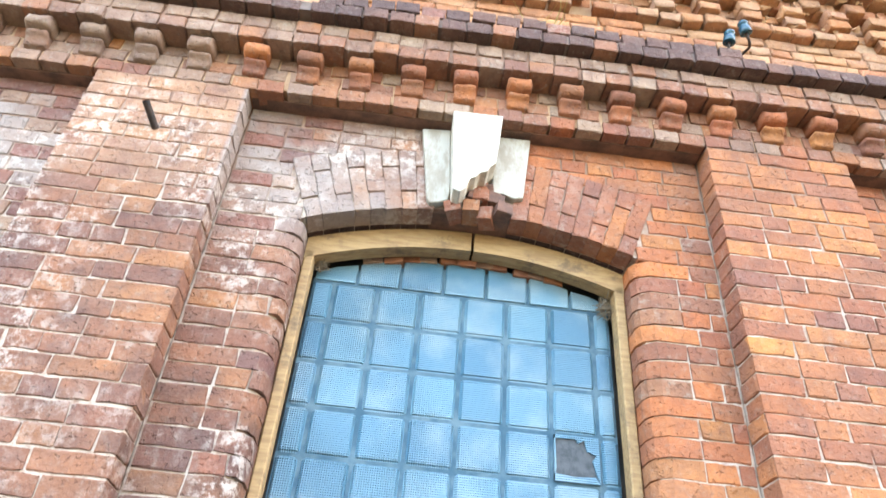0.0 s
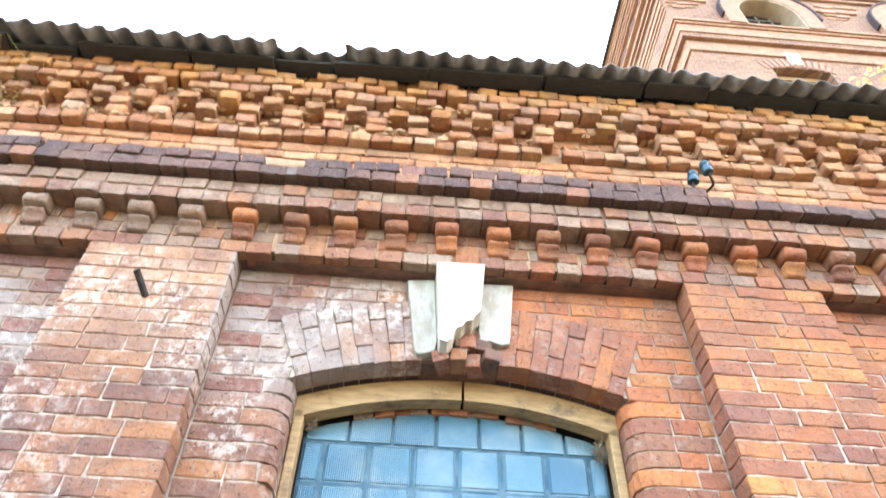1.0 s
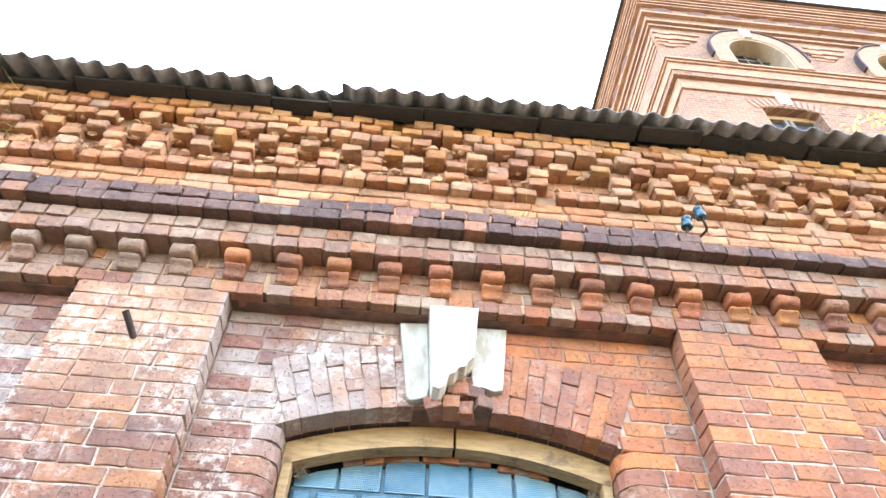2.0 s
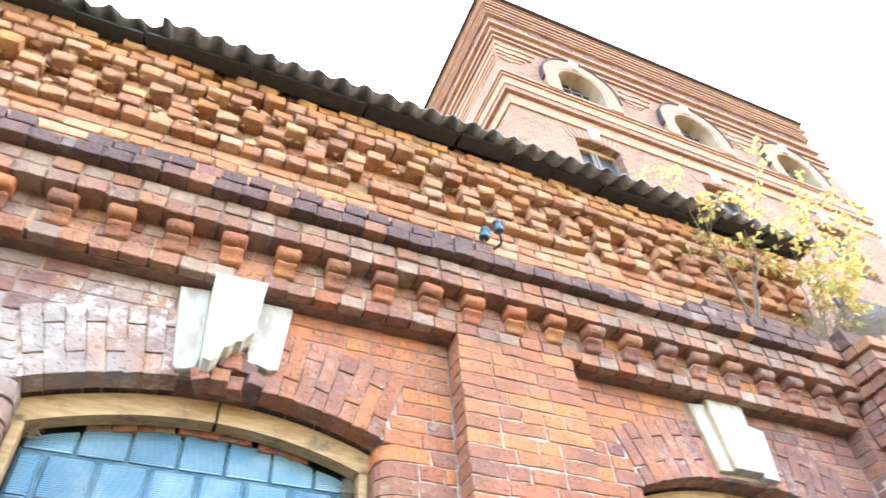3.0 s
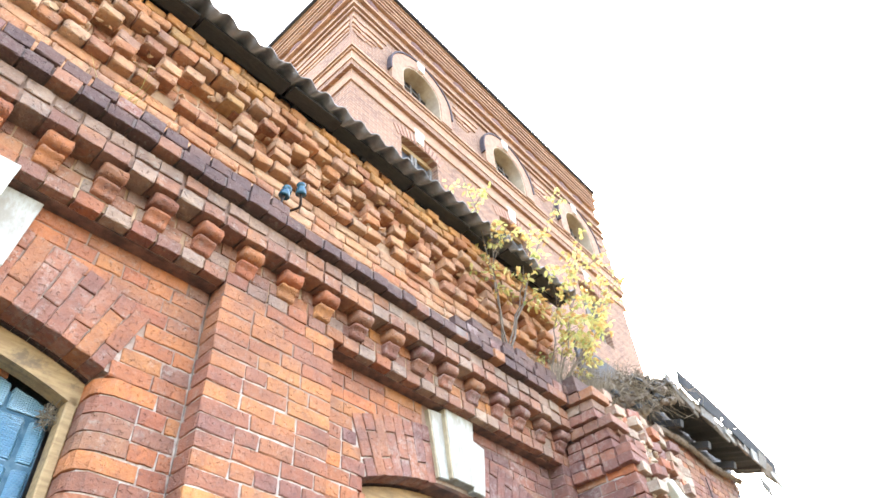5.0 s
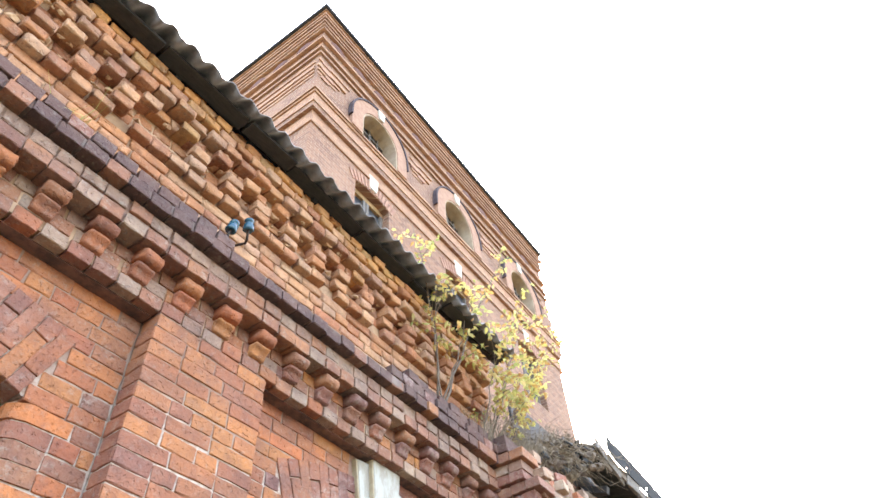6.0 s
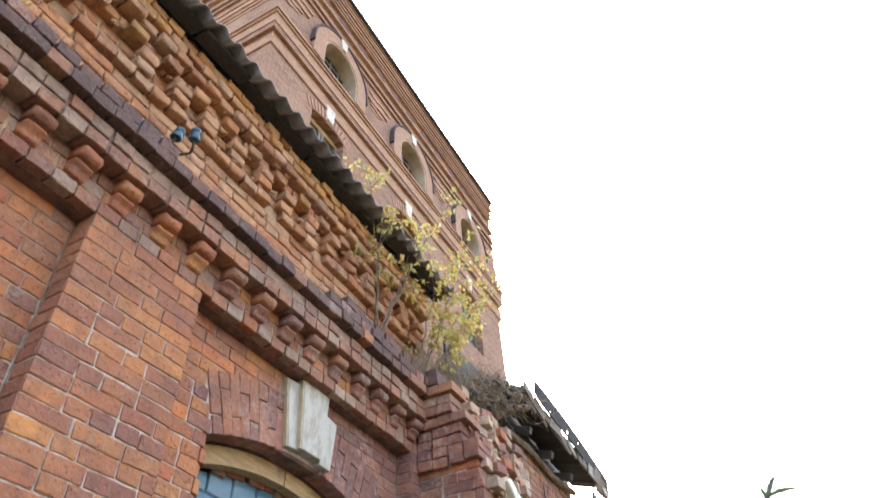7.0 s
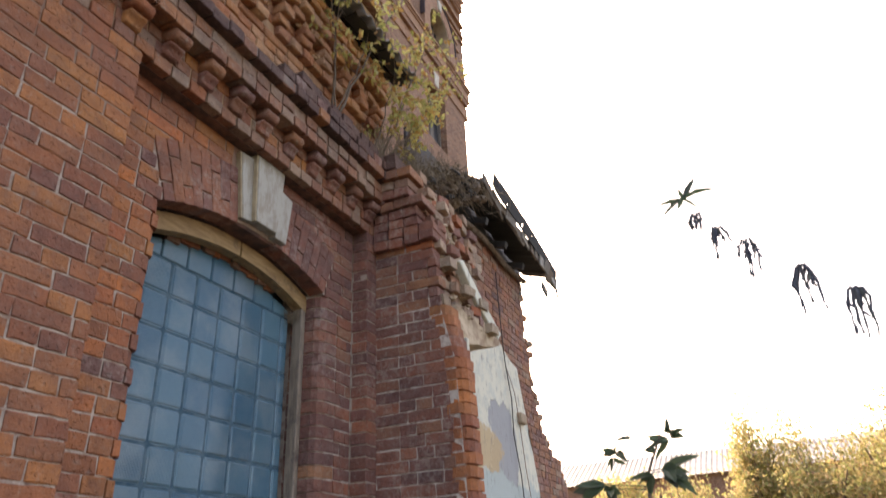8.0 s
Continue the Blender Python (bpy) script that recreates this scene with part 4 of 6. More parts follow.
# sheathing boards with gaps, near-black to paint in shade under the sheets
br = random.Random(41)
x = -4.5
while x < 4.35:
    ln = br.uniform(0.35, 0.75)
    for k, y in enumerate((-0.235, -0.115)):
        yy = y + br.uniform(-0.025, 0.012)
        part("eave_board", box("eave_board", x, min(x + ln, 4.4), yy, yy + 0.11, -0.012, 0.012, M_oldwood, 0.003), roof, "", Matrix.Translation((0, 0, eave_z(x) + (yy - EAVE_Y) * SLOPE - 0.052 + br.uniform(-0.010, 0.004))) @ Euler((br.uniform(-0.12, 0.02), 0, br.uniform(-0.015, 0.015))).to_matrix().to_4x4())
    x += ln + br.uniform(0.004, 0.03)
# rafter ends, given the felt's black to paint in the eaves' shade
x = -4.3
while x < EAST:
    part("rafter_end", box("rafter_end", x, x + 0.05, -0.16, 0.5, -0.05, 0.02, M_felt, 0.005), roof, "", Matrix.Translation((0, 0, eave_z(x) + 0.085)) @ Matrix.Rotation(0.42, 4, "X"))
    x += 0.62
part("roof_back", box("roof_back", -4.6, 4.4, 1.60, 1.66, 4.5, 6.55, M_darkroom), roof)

# ---- insulators on the ledge ----
for x, y, z, tilt in ((1.305, -0.15, 4.80, 8), (1.41, -0.15, 4.905, -12)):
    ins = thing("insulator", "small teal porcelain insulator on a bent iron hook", "insulator", group="insulators on the ledge")
    ins.matrix_basis = pose(x, y, z, 10, tilt, 0)
    bm = bmesh.new()
    prof = [(0.0, 0.052), (0.022, 0.050), (0.028, 0.042), (0.030, 0.030), (0.024, 0.024), (0.024, 0.016), (0.031, 0.010), (0.034, -0.03), (0.030, -0.034), (0.012, -0.03), (0.0, -0.03)]
    prev = None
    n = 16
    for rr, zz in prof:
        ring = [bm.verts.new((rr * math.cos(2 * math.pi * q / n), rr * math.sin(2 * math.pi * q / n), zz)) for q in range(n)]
        if prev:
            for q in range(n):
                bm.faces.new((prev[q], prev[(q + 1) % n], ring[(q + 1) % n], ring[q]))
        prev = ring
    bmesh.ops.remove_doubles(bm, verts=bm.verts, dist=0.0005)
    part("porcelain_bell", from_bm("porcelain_bell", bm, M_porcelain, True), ins)
    cu = bpy.data.curves.new("hook", "CURVE")
    cu.dimensions = "3D"
    cu.bevel_depth = 0.008
    sp = cu.splines.new("POLY")
    pts = [(0, 0, -0.02), (0, 0, -0.065), (0.012, 0.015, -0.085), (0.03, 0.05, -0.085), (0.035, 0.16, -0.06)]
    sp.points.add(len(pts) - 1)
    for p, c in zip(sp.points, pts):
        p.co = (*c, 1)
    cu.materials.append(M_iron)
    part("hook", cu, ins, "bent iron hook")


# ---- the brick tower behind ----
TX0, TX1, TY0, TY1 = 4.36, 14.20, 2.95, 11.0
tower = thing("brick_tower", "tall brick factory tower with arched windows and a stepped cornice", "tower")
WIN = (6.20, 9.26, 12.34)


def ring_band(name, z0, z1, out, material, label=""):
    """A band round the tower that stands out from its walls, open inside."""
    bm = bmesh.new()
    # the east end of the cornice has crumbled
    ox = 0.16 if z0 < 14.2 else 0.10 - 0.16 * (z0 - 14.9) + 0.08 * math.sin(z0 * 23)
    for a in ((TX0 - out, TX1 + ox, TY0 - out, TY0 + 0.02), (TX0 - out, TX1 + ox, TY1 - 0.02, TY1 + out), (TX0 - out, TX0 + 0.02, TY0 + 0.021, TY1 - 0.021), (TX1 - 0.02 if ox > 0.02 else TX1 + ox - 0.3, TX1 + ox, TY0 + 0.021, TY1 - 0.021)):
        box_bm(bm, *a, z0, z1)
    return part(name, from_bm(name, bm, material), tower, label)


def wall_with_holes(name, x0, x1, y0, y1, z0, z1, holes, material, parent):
    """A wall along x with round-headed or flat openings right through it: (centre, half width, sill, spring, rise)."""
    bm = bmesh.new()
    x = x0
    for cx, hw, sill, spring, rise in holes:
        for za, zb in ((z0, sill), (sill, spring), (spring, z1)):
            box_bm(bm, x, cx - hw, y0, y1, za, zb)
        box_bm(bm, cx - hw, cx + hw, y0, y1, z0, sill)
        n = 12
        pts = [(cx + hw * math.cos(math.pi * q / n), spring + rise * math.sin(math.pi * q / n)) for q in range(n + 1)]
        for (xa, za), (xb, zb) in zip(pts, pts[1:]):
            vs = [bm.verts.new(c) for c in ((xa, y0, za), (xb, y0, zb), (xb, y0, z1), (xa, y0, z1), (xa, y1, za), (xb, y1, zb), (xb, y1, z1), (xa, y1, z1))]
            for f in ((0, 1, 2, 3), (7, 6, 5, 4), (0, 4, 5, 1)):
                bm.faces.new([vs[q] for q in f])
        x = cx + hw
    for za, zb in ((z0, sill), (sill, spring), (spring, z1)):
        box_bm(bm, x, x1, y0, y1, za, zb)
    bmesh.ops.remove_doubles(bm, verts=bm.verts, dist=0.001)
    return part(name, from_bm(name, bm, material), parent)


LOW_TOP, UP_SILL, UP_SPRING, UP_R = 12.55, 13.98, 14.55, 0.58
wall_with_holes("front_wall", TX0, TX1, TY0, TY0 + 0.5, 0, 13.4, [(c, 0.52, 11.0, LOW_TOP, 0.12) for c in WIN], M_tower, tower)
part("side_wall", box("side_wall", TX0, TX0 + 0.5, TY0 + 0.501, TY1, 0, 17.0, M_tower), tower)
part("side_wall", box("side_wall", TX1 - 0.5, TX1 - 0.05, TY0 + 0.501, TY1, 0, 16.5, M_tower), tower)
rc = random.Random(77)
rag = [(TX1 - 0.351, 13.4), (TX1 + 0.05, 13.4)]
for q in range(24):
    zz = 13.5 + 0.145 * q
    xx = TX1 + 0.06 - 0.10 * q / 24 + rc.uniform(-0.13, 0.06)
    rag += [(xx, zz), (xx + rc.uniform(-0.02, 0.02), zz + 0.13)]
rag.append((TX1 - 0.351, 17.0))
part("ragged_corner", prism("ragged_corner", rag, TY0 - 0.098, TY0 + 0.39, M_tower), tower, "crumbled brick corner")
part("back_wall", box("back_wall", TX0 + 0.501, TX1 - 0.501, TY1 - 0.5, TY1, 0, 17.0, M_tower), tower)
wall_with_holes("upper_wall", TX0 - 0.10, TX1 - 0.35, TY0 - 0.10, TY0 + 0.4, 13.4, 17.0, [(c, UP_R, UP_SILL, UP_SPRING, UP_R * 1.05) for c in WIN], M_tower, tower)
part("side_facing", box("side_facing", TX0 - 0.10, TX0 + 0.0, TY0 + 0.401, TY1, 13.4, 17.0, M_tower), tower)
for z0, z1, out in ((13.02, 13.075, 0.035), (13.075, 13.40, 0.02), (13.56, 13.61, 0.125), (13.61, 13.88, 0.105), (13.88, 13.945, 0.14), (13.945, 13.99, 0.175), (13.99, 14.06, 0.15)):
    ring_band("string_course", z0, z1, out, M_twpale)
# short courses with notched ends, stepping from the corner to the arches and between them
for row, (z0, back, lead) in enumerate(((14.66, 0.34, 0.0), (14.80, 0.16, 0.0), (14.94, 0.02, 0.0), (15.08, 0.20, 0.10), (15.22, 0.05, 0.22))):
    out = 0.118 + 0.014 * (row % 3)
    reach = 1.06 if z0 < 14.7 else math.sqrt(max(0.05, 1.12 ** 2 - (z0 - UP_SPRING) ** 2)) + 0.04
    edges = [TX0 - out] + [e for c in WIN for e in (c - reach, c + reach)] + [TX1 - 0.42]
    for n, (a, b) in enumerate(zip(edges[::2], edges[1::2])):
        if n:
            a += lead + back * 0.6
        b -= back
        if b - a > 0.1:
            part("brick_strip", box("brick_strip", a, b, TY0 - out, TY0 - 0.09, z0, z0 + 0.075, M_twpale, 0.005), tower)
            for q in range(int((b - a) / 0.52)):
                x = a + 0.52 * q + 0.10 + 0.13 * (row % 2)
                part("brick_tooth", box("brick_tooth", x, x + 0.25, TY0 - out - 0.008, TY0 - 0.09, z0 - 0.07, z0 - 0.001, M_twtrim, 0.004), tower)
    part("brick_strip", box("brick_strip", TX0 - out, TX0 - 0.09, TY0 + 0.0, TY1, z0, z0 + 0.075, M_twpale, 0.005), tower)
steps = [(15.50, 15.56, 0.155), (15.56, 15.64, 0.115), (15.74, 15.80, 0.165), (16.12, 16.18, 0.19), (16.18, 16.30, 0.155), (16.62, 16.67, 0.185), (16.70, 16.76, 0.215), (16.79, 16.85, 0.245), (16.89, 16.95, 0.28), (16.99, 17.06, 0.30), (17.10, 17.166, 0.33)]
for z0, z1, out in steps:
    ring_band("cornice_course", z0, z1, out, M_twpale)
for z0, z1, out in ((16.67, 16.70, 0.16), (16.76, 16.79, 0.19), (16.85, 16.89, 0.22), (16.95, 16.99, 0.255), (17.06, 17.10, 0.28)):
    ring_band("cornice_bed", z0, z1, out, M_twtrim)
# upper course, front and west side: dark half-rounds stand in for shaded arched recesses
n = 10
boss = prism("arch_shade_boss", [(0.235 * math.cos(math.pi * q / n), 0.21 * math.sin(math.pi * q / n)) for q in range(n + 1)], -0.05, 0.05, M_arch_shade, 0.006)
for q in range(12):
    part("arch_shade_boss", boss, tower, "dark half-round boss standing in for a shaded arched recess", Matrix.Translation((4.70 + 0.755 * q, TY0 - 0.11, 16.305)))
    if q < 9:
        part("arch_shade_boss", boss, tower, "dark half-round boss standing in for a shaded arched recess", Matrix.Translation((TX0 - 0.11, TY0 + 0.42 + 0.73 * q, 16.305)) @ Matrix.Rotation(radians(-90), 4, "Z"))
ring_band("metal_fascia", 17.135, 17.225, 0.40, M_edge, "dark sheet-metal fascia")
part("metal_edge", box("metal_edge", TX0 - 0.36, TX1 - 0.35, TY0 - 0.36, TY1 + 0.36, 17.19, 17.222, M_edge, 0.01), tower, "dark sheet-metal roof edge")
for c in WIN:
    yf = TY0 - 0.10
    up = part("arched_window", box("arched_window", c - UP_R, c + UP_R, yf + 0.27, yf + 0.30, UP_SILL - 0.1, UP_SPRING + UP_R + 0.05, M_pane), tower, "dark arched window with broken glazing")
    # glazing bars
    for dx in (-0.28, 0.0, 0.28):
        part("glazing_bar", box("glazing_bar", c + dx - 0.02, c + dx + 0.02, yf + 0.22, yf + 0.27, UP_SILL, UP_SPRING + UP_R * 0.95, M_greywood), up)
    for dz in (0.0, 0.42):
        part("glazing_bar", box("glazing_bar", c - UP_R, c + UP_R, yf + 0.222, yf + 0.272, UP_SPRING + dz - 0.02 - 0.1, UP_SPRING + dz - 0.08, M_greywood), up)
    # cream rendered lining and dark hood
    for rad0, rad1, y0, y1, mat, nm, lab, legs in ((UP_R - 0.02, UP_R + 0.03, yf - 0.085, yf + 0.265, M_render, "arch_lining", "cream rendered reveal", UP_SPRING - UP_SILL), (UP_R + 0.02, 0.93, yf - 0.10, yf + 0.02, M_ringtan, "arch_ring", "tan brick arch ring", UP_SPRING - UP_SILL), (0.935, 0.975, yf - 0.125, yf + 0.02, M_hood, "hood_mould", "dark brick hood mould", 0.22)):
        n = 20
        bm = bmesh.new()
        rings = []
        pts = [(1, -legs)] + [(math.cos(math.pi * q / n), None, math.sin(math.pi * q / n)) for q in range(n + 1)] + [(-1, -legs)]
        for pt in pts:
            ring = []
            for rr, yy in ((rad0, y0), (rad1, y0), (rad1, y1), (rad0, y1)):
                if len(pt) == 2:
                    co = (c + pt[0] * rr, yy, UP_SPRING + pt[1])
                else:
                    co = (c + pt[0] * rr, yy, UP_SPRING + pt[2] * rr * 1.05)
                ring.append(bm.verts.new(co))
            rings.append(ring)
        for ra, rb in zip(rings, rings[1:]):
            for q in range(4):
                bm.faces.new((ra[q], ra[(q + 1) % 4], rb[(q + 1) % 4], rb[q]))
        bm.faces.new(rings[0])
        bm.faces.new(rings[-1][::-1])
        part(nm, from_bm(nm, bm, mat), tower, lab)
    part("keystone", prism("keystone", [(c - 0.12, UP_SPRING + 0.985), (c + 0.12, UP_SPRING + 0.985), (c + 0.08, UP_SPRING + 0.66), (c - 0.08, UP_SPRING + 0.66)], yf - 0.14, yf + 0.05, M_stone, 0.01), tower, "white keystone")
    # lower window with a flat segmental head
    lo = part("lower_window", box("lower_window", c - 0.52, c + 0.52, TY0 + 0.22, TY0 + 0.25, 11.0, LOW_TOP + 0.12, M_pane), tower, "dark window with a weathered wooden frame")
    for dx in (-0.49, -0.05, 0.05, 0.49):
        part("frame_post", box("frame_post", c + dx - 0.035, c + dx + 0.035, TY0 + 0.16, TY0 + 0.22, 11.0, LOW_TOP + 0.03, M_greywood), lo)
    part("frame_head", box("frame_head", c - 0.52, c + 0.52, TY0 + 0.158, TY0 + 0.218, LOW_TOP - 0.03, LOW_TOP + 0.09, M_frame), lo)
    part("lower_keystone", prism("lower_keystone", [(c - 0.15, LOW_TOP + 0.62), (c + 0.15, LOW_TOP + 0.62), (c + 0.10, LOW_TOP + 0.20), (c - 0.10, LOW_TOP + 0.20)], TY0 - 0.04, TY0 + 0.1, M_stone, 0.01), tower, "white keystone")
    for q in range(13):
        a = radians(-28 + 56 * q / 12)
        part("arch_brick", box("arch_brick", -0.036, 0.036, TY0 - 0.018, TY0 + 0.1, 1.22, 1.50, M_twtrim, 0.004), tower, "", Matrix.Translation((c, 0, LOW_TOP - 1.07)) @ Matrix.Rotation(a, 4, "Y"))

# ---- the torn stub of a cross wall ----
SX0, SX1, LINTEL = 4.24, 5.28, 3.42
stub = thing("wall_stub", "ragged torn end of a demolished cross wall in brick", "wall", "structure")


def stub_end(z):
    """How far the stub still reaches out at a height."""
    pts = [(0.0, 0.75), (2.1, 0.72), (2.97, 0.69), (3.2, 0.63), (3.5, 0.565), (3.95, 0.51), (4.3, 0.43), (4.62, 0.33), (4.8, 0.2)]
    for (za, ya), (zb, yb) in zip(pts, pts[1:]):
        if z <= zb:
            return ya + (yb - ya) * (z - za) / (zb - za)
    return 0.2


def stub_core(x1, zs):
    bm = bmesh.new()
    prof = [(0.0, zs[0])] + [(-stub_end(z) + (0.12 if zs[0] > 1 else 0.05), z) for z in zs] + [(0.0, zs[-1])]
    a = [bm.verts.new((SX0 + 0.006, y, z)) for y, z in prof]
    b = [bm.verts.new((x1, min(0.0, y + 0.03), z)) for y, z in prof]
    fa, fb = bm.faces.new(a), bm.faces.new(b[::-1])
    for i in range(len(prof)):
        j = (i + 1) % len(prof)
        bm.faces.new((a[i], b[i], b[j], a[j]))
    bmesh.ops.triangulate(bm, faces=[fa, fb])
    part("mortar_core", from_bm("mortar_core", bm, M_mortar_pale), stub)


stub_core(4.43, [0.0, 1.0, 2.0, 2.5, 3.0, LINTEL])
stub_core(SX1 - 0.24, [LINTEL, 3.6, 3.95, 4.3, 4.62, 4.74])
for i, z in rows(BASE, 3.98):
    course(stub, pick((M_plum, 9), (M_course, 2), (M_orange, 1)), 0.0, stub_end(z) - (0.02 if z > LINTEL else 0.125) + rnd.uniform(-0.02, 0.02), 0.0, z, i, run="y", at=SX0)
# the courses carried round from the facade, each standing out as there
for z, out, mat in ((3.985, 0.052, M_plum), (4.067, 0.046, M_plum), (4.149, 0.046, M_plum), (4.231, 0.05, M_plum), (4.313, 0.075, M_course), (4.395, 0.10, M_plum), (4.477, 0.10, M_tan), (4.559, 0.14, M_course), (4.641, 0.15, M_dark), (4.723, 0.13, M_dark)):
    y = 0.015 if out < 0.06 else out
    while y < stub_end(z) - 0.06:
        lay(stub, "long_header", mat, SX0 - out, -y - BW / 2, z, BW, radians(-90), 2.0)
        y += HP
part("plinth", box("plinth", SX0 - 0.003, 4.43, -0.76, 0.0, 0.0, BASE - 0.004, M_plinth, 0.004), stub, "plain brick footing")
# a door jamb of worn orange bricks below, torn bricks and clods of lime above
r = random.Random(21)
jamb = pick((M_orange, 5), (M_red, 2), (M_plum, 1))
for i, z in rows(BASE, LINTEL):
    lay(stub, "cant_w", jamb(), SX0 + 0.10, -stub_end(z) - 0.005, z, 0.19, 0, 1.5)
z = LINTEL + 0.05
row = 0
while z < 4.76:
    n = 7
    for k in range(n):
        x = SX0 + 0.125 + k * 0.14 + r.uniform(-0.015, 0.015) + (0.05 if row % 2 else 0)
        if x > SX1 - 0.14 + 0.13 * (z - LINTEL):
            continue
        mat = r.choices((M_torn, M_orange, M_plum, M_course), (14, 2, 2, 2))[0]
        kind = r.choice(["header", "long_header", "long_header"])
        lay(stub, kind, mat, x, -stub_end(z) - r.uniform(-0.05, 0.05) - 0.004 * k + (0.035 if row % 2 else -0.025), z, 0.135, radians(r.uniform(-14, 14) if k else r.uniform(-4, 4)), 4.5, "torn_brick")
    z += H
    row += 1
for i in range(150):
    z = r.uniform(LINTEL - 0.03, 4.72)
    bm = bmesh.new()
    bmesh.ops.create_icosphere(bm, subdivisions=2, radius=r.uniform(0.025, 0.055))
    for v in bm.verts:
        v.co *= 0.72 + 0.55 * noise.noise(v.co * 30 + Vector((i, 0, 0))) + r.uniform(-0.13, 0.13)
        v.co.z *= 0.65
    xx = r.uniform(SX0 + 0.12, SX1 - 0.2)
    part("mortar_clod", from_bm("mortar_clod", bm, M_clod), stub, "", Matrix.Translation((xx, -stub_end(z) + 0.02 + r.uniform(-0.03, 0.05), z)))
# the plastered slope of the old vault along the torn edge, and the broken arch foot under it
part("plaster_slope", prism("plaster_slope", [(4.50, 3.86), (4.58, 3.90), (4.92, 3.70), (5.36, 3.50), (5.27, 3.43), (4.86, 3.60)], -0.61, -0.50, M_plaster, 0.008), stub, "strip of white plaster on the torn edge")
foot = bmesh.new()
bmesh.ops.create_cube(foot, size=1.0)
bmesh.ops.subdivide_edges(foot, edges=foot.edges, cuts=7, use_grid_fill=True)
for v in foot.verts:
    f = v.co.x + 0.5
    v.co = Vector((4.44 + 0.86 * f, -0.45 + 0.30 * v.co.y, 3.30 + 0.15 * f + (0.30 - 0.16 * f) * v.co.z))
    v.co += 0.035 * noise.noise_vector(v.co * 7)
part("arch_foot", from_bm("arch_foot", foot, M_clod), stub, "broken foot of a vault in brick and lime")
part("door_lining", box("door_lining", 4.435, 4.475, -0.66, -0.02, 0.0, LINTEL - 0.22, M_plaster, 0.01), stub, "plastered door reveal")

# ---- the wall beyond the stub, once indoors ----
east = thing("wall_east", "brick wall with peeling cream plaster and a broken edge", "wall", "structure")


def east_end(z):
    pts = [(0.0, 9.9), (2.3, 9.6), (2.9, 9.15), (3.2, 8.55), (3.7, 8.30), (4.2, 8.20), (5.3, 8.15)]
    for (za, xa), (zb, xb) in zip(pts, pts[1:]):
        if z <= zb:
            return xa + (xb - xa) * (z - za) / (zb - za)
    return 8.15


out = [(4.74, 0.0)] + [(east_end(z) - 0.12, z) for z in (0.0, 1.5, 2.3, 2.9, 3.2, 3.7, 4.2, 5.2)] + [(4.74, 5.2)]
part("mortar_core", prism("mortar_core", out, 0.03, 0.48, M_mortar_grey), east)
i = 0
z = 1.9
while z < 5.2:
    i += 1
    course(east, pick((M_plum, 3), (M_course, 4), (M_red, 1), (M_tan, 1)), 5.02, east_end(z) - rnd.uniform(0.0, 0.12), 0.02, z, i)
    for k in range(2):
        lay(east, "header", pick((M_torn, 3), (M_course, 2), (M_red, 1))(), east_end(z) + rnd.uniform(-0.08, 0.14), 0.03 + 0.18 * k + rnd.uniform(-0.03, 0.05), z, 0.12, radians(rnd.uniform(-25, 25)), 5, "torn_brick")
    z += H
# a sheet of old plaster with a ragged upper and outer edge
pr = random.Random(4)
edge = [(4.9, 1.2), (8.3, 1.2)]
for q in range(14):
    zz = 1.4 + 2.45 * q / 13
    edge.append((8.25 - 0.62 * (zz - 1.4) / 2.45 + pr.uniform(-0.05, 0.05), zz))
for q in range(9):
    xx = 7.35 - 2.3 * q / 8
    edge.append((xx, 3.92 + 0.06 * math.sin(q * 1.3) + pr.uniform(-0.05, 0.05)))
bm = bmesh.new()
f1 = [bm.verts.new((x, 0.002, z)) for x, z in edge]
f2 = [bm.verts.new((x, 0.028, z)) for x, z in edge]
fa, fb = bm.faces.new(f1), bm.faces.new(f2[::-1])
for q in range(len(edge)):
    j = (q + 1) % len(edge)
    bm.faces.new((f1[q], f2[q], f2[j], f1[j]))
bmesh.ops.triangulate(bm, faces=[fa, fb])
part("plaster_sheet", from_bm("plaster_sheet", bm, M_plaster), east, "peeling cream and grey plaster")
# a loose cable hanging down the plaster, and a small conduit box
cu = bpy.data.curves.new("cable", "CURVE")
cu.dimensions = "3D"
cu.bevel_depth = 0.006
sp = cu.splines.new("POLY")
pts = [(7.05, -0.02, 4.9), (7.04, -0.03, 4.3), (7.08, -0.03, 3.8), (7.2, -0.03, 3.4), (7.17, -0.03, 3.0), (7.3, -0.03, 2.6), (7.34, -0.03, 2.2)]
sp.points.add(len(pts) - 1)
for p, c in zip(sp.points, pts):
    p.co = (*c, 1)
cu.materials.append(M_iron)
tagged(new("cable", cu), "loose thin dark cable hanging down the plaster", "cable")
cu = bpy.data.curves.new("cable", "CURVE")
cu.dimensions = "3D"
cu.bevel_depth = 0.004
sp = cu.splines.new("POLY")
loose = [(7.02, -0.02, 4.2), (7.10, -0.03, 3.75), (7.32, -0.03, 3.5), (7.40, -0.03, 3.2), (7.48, -0.03, 2.7), (7.62, -0.03, 2.2)]
sp.points.add(len(loose) - 1)
for p, c in zip(sp.points, loose):
    p.co = (*c, 1)
cu.materials.append(M_cable)
tagged(new("cable", cu), "thin reddish cable sagging beside the dark one", "cable")
tagged(new("junction_box", box("junction_box", 7.42, 7.60, -0.06, 0.004, 3.18, 3.30, M_render, 0.01)), "small pale junction box on the plaster wall", "junction box")

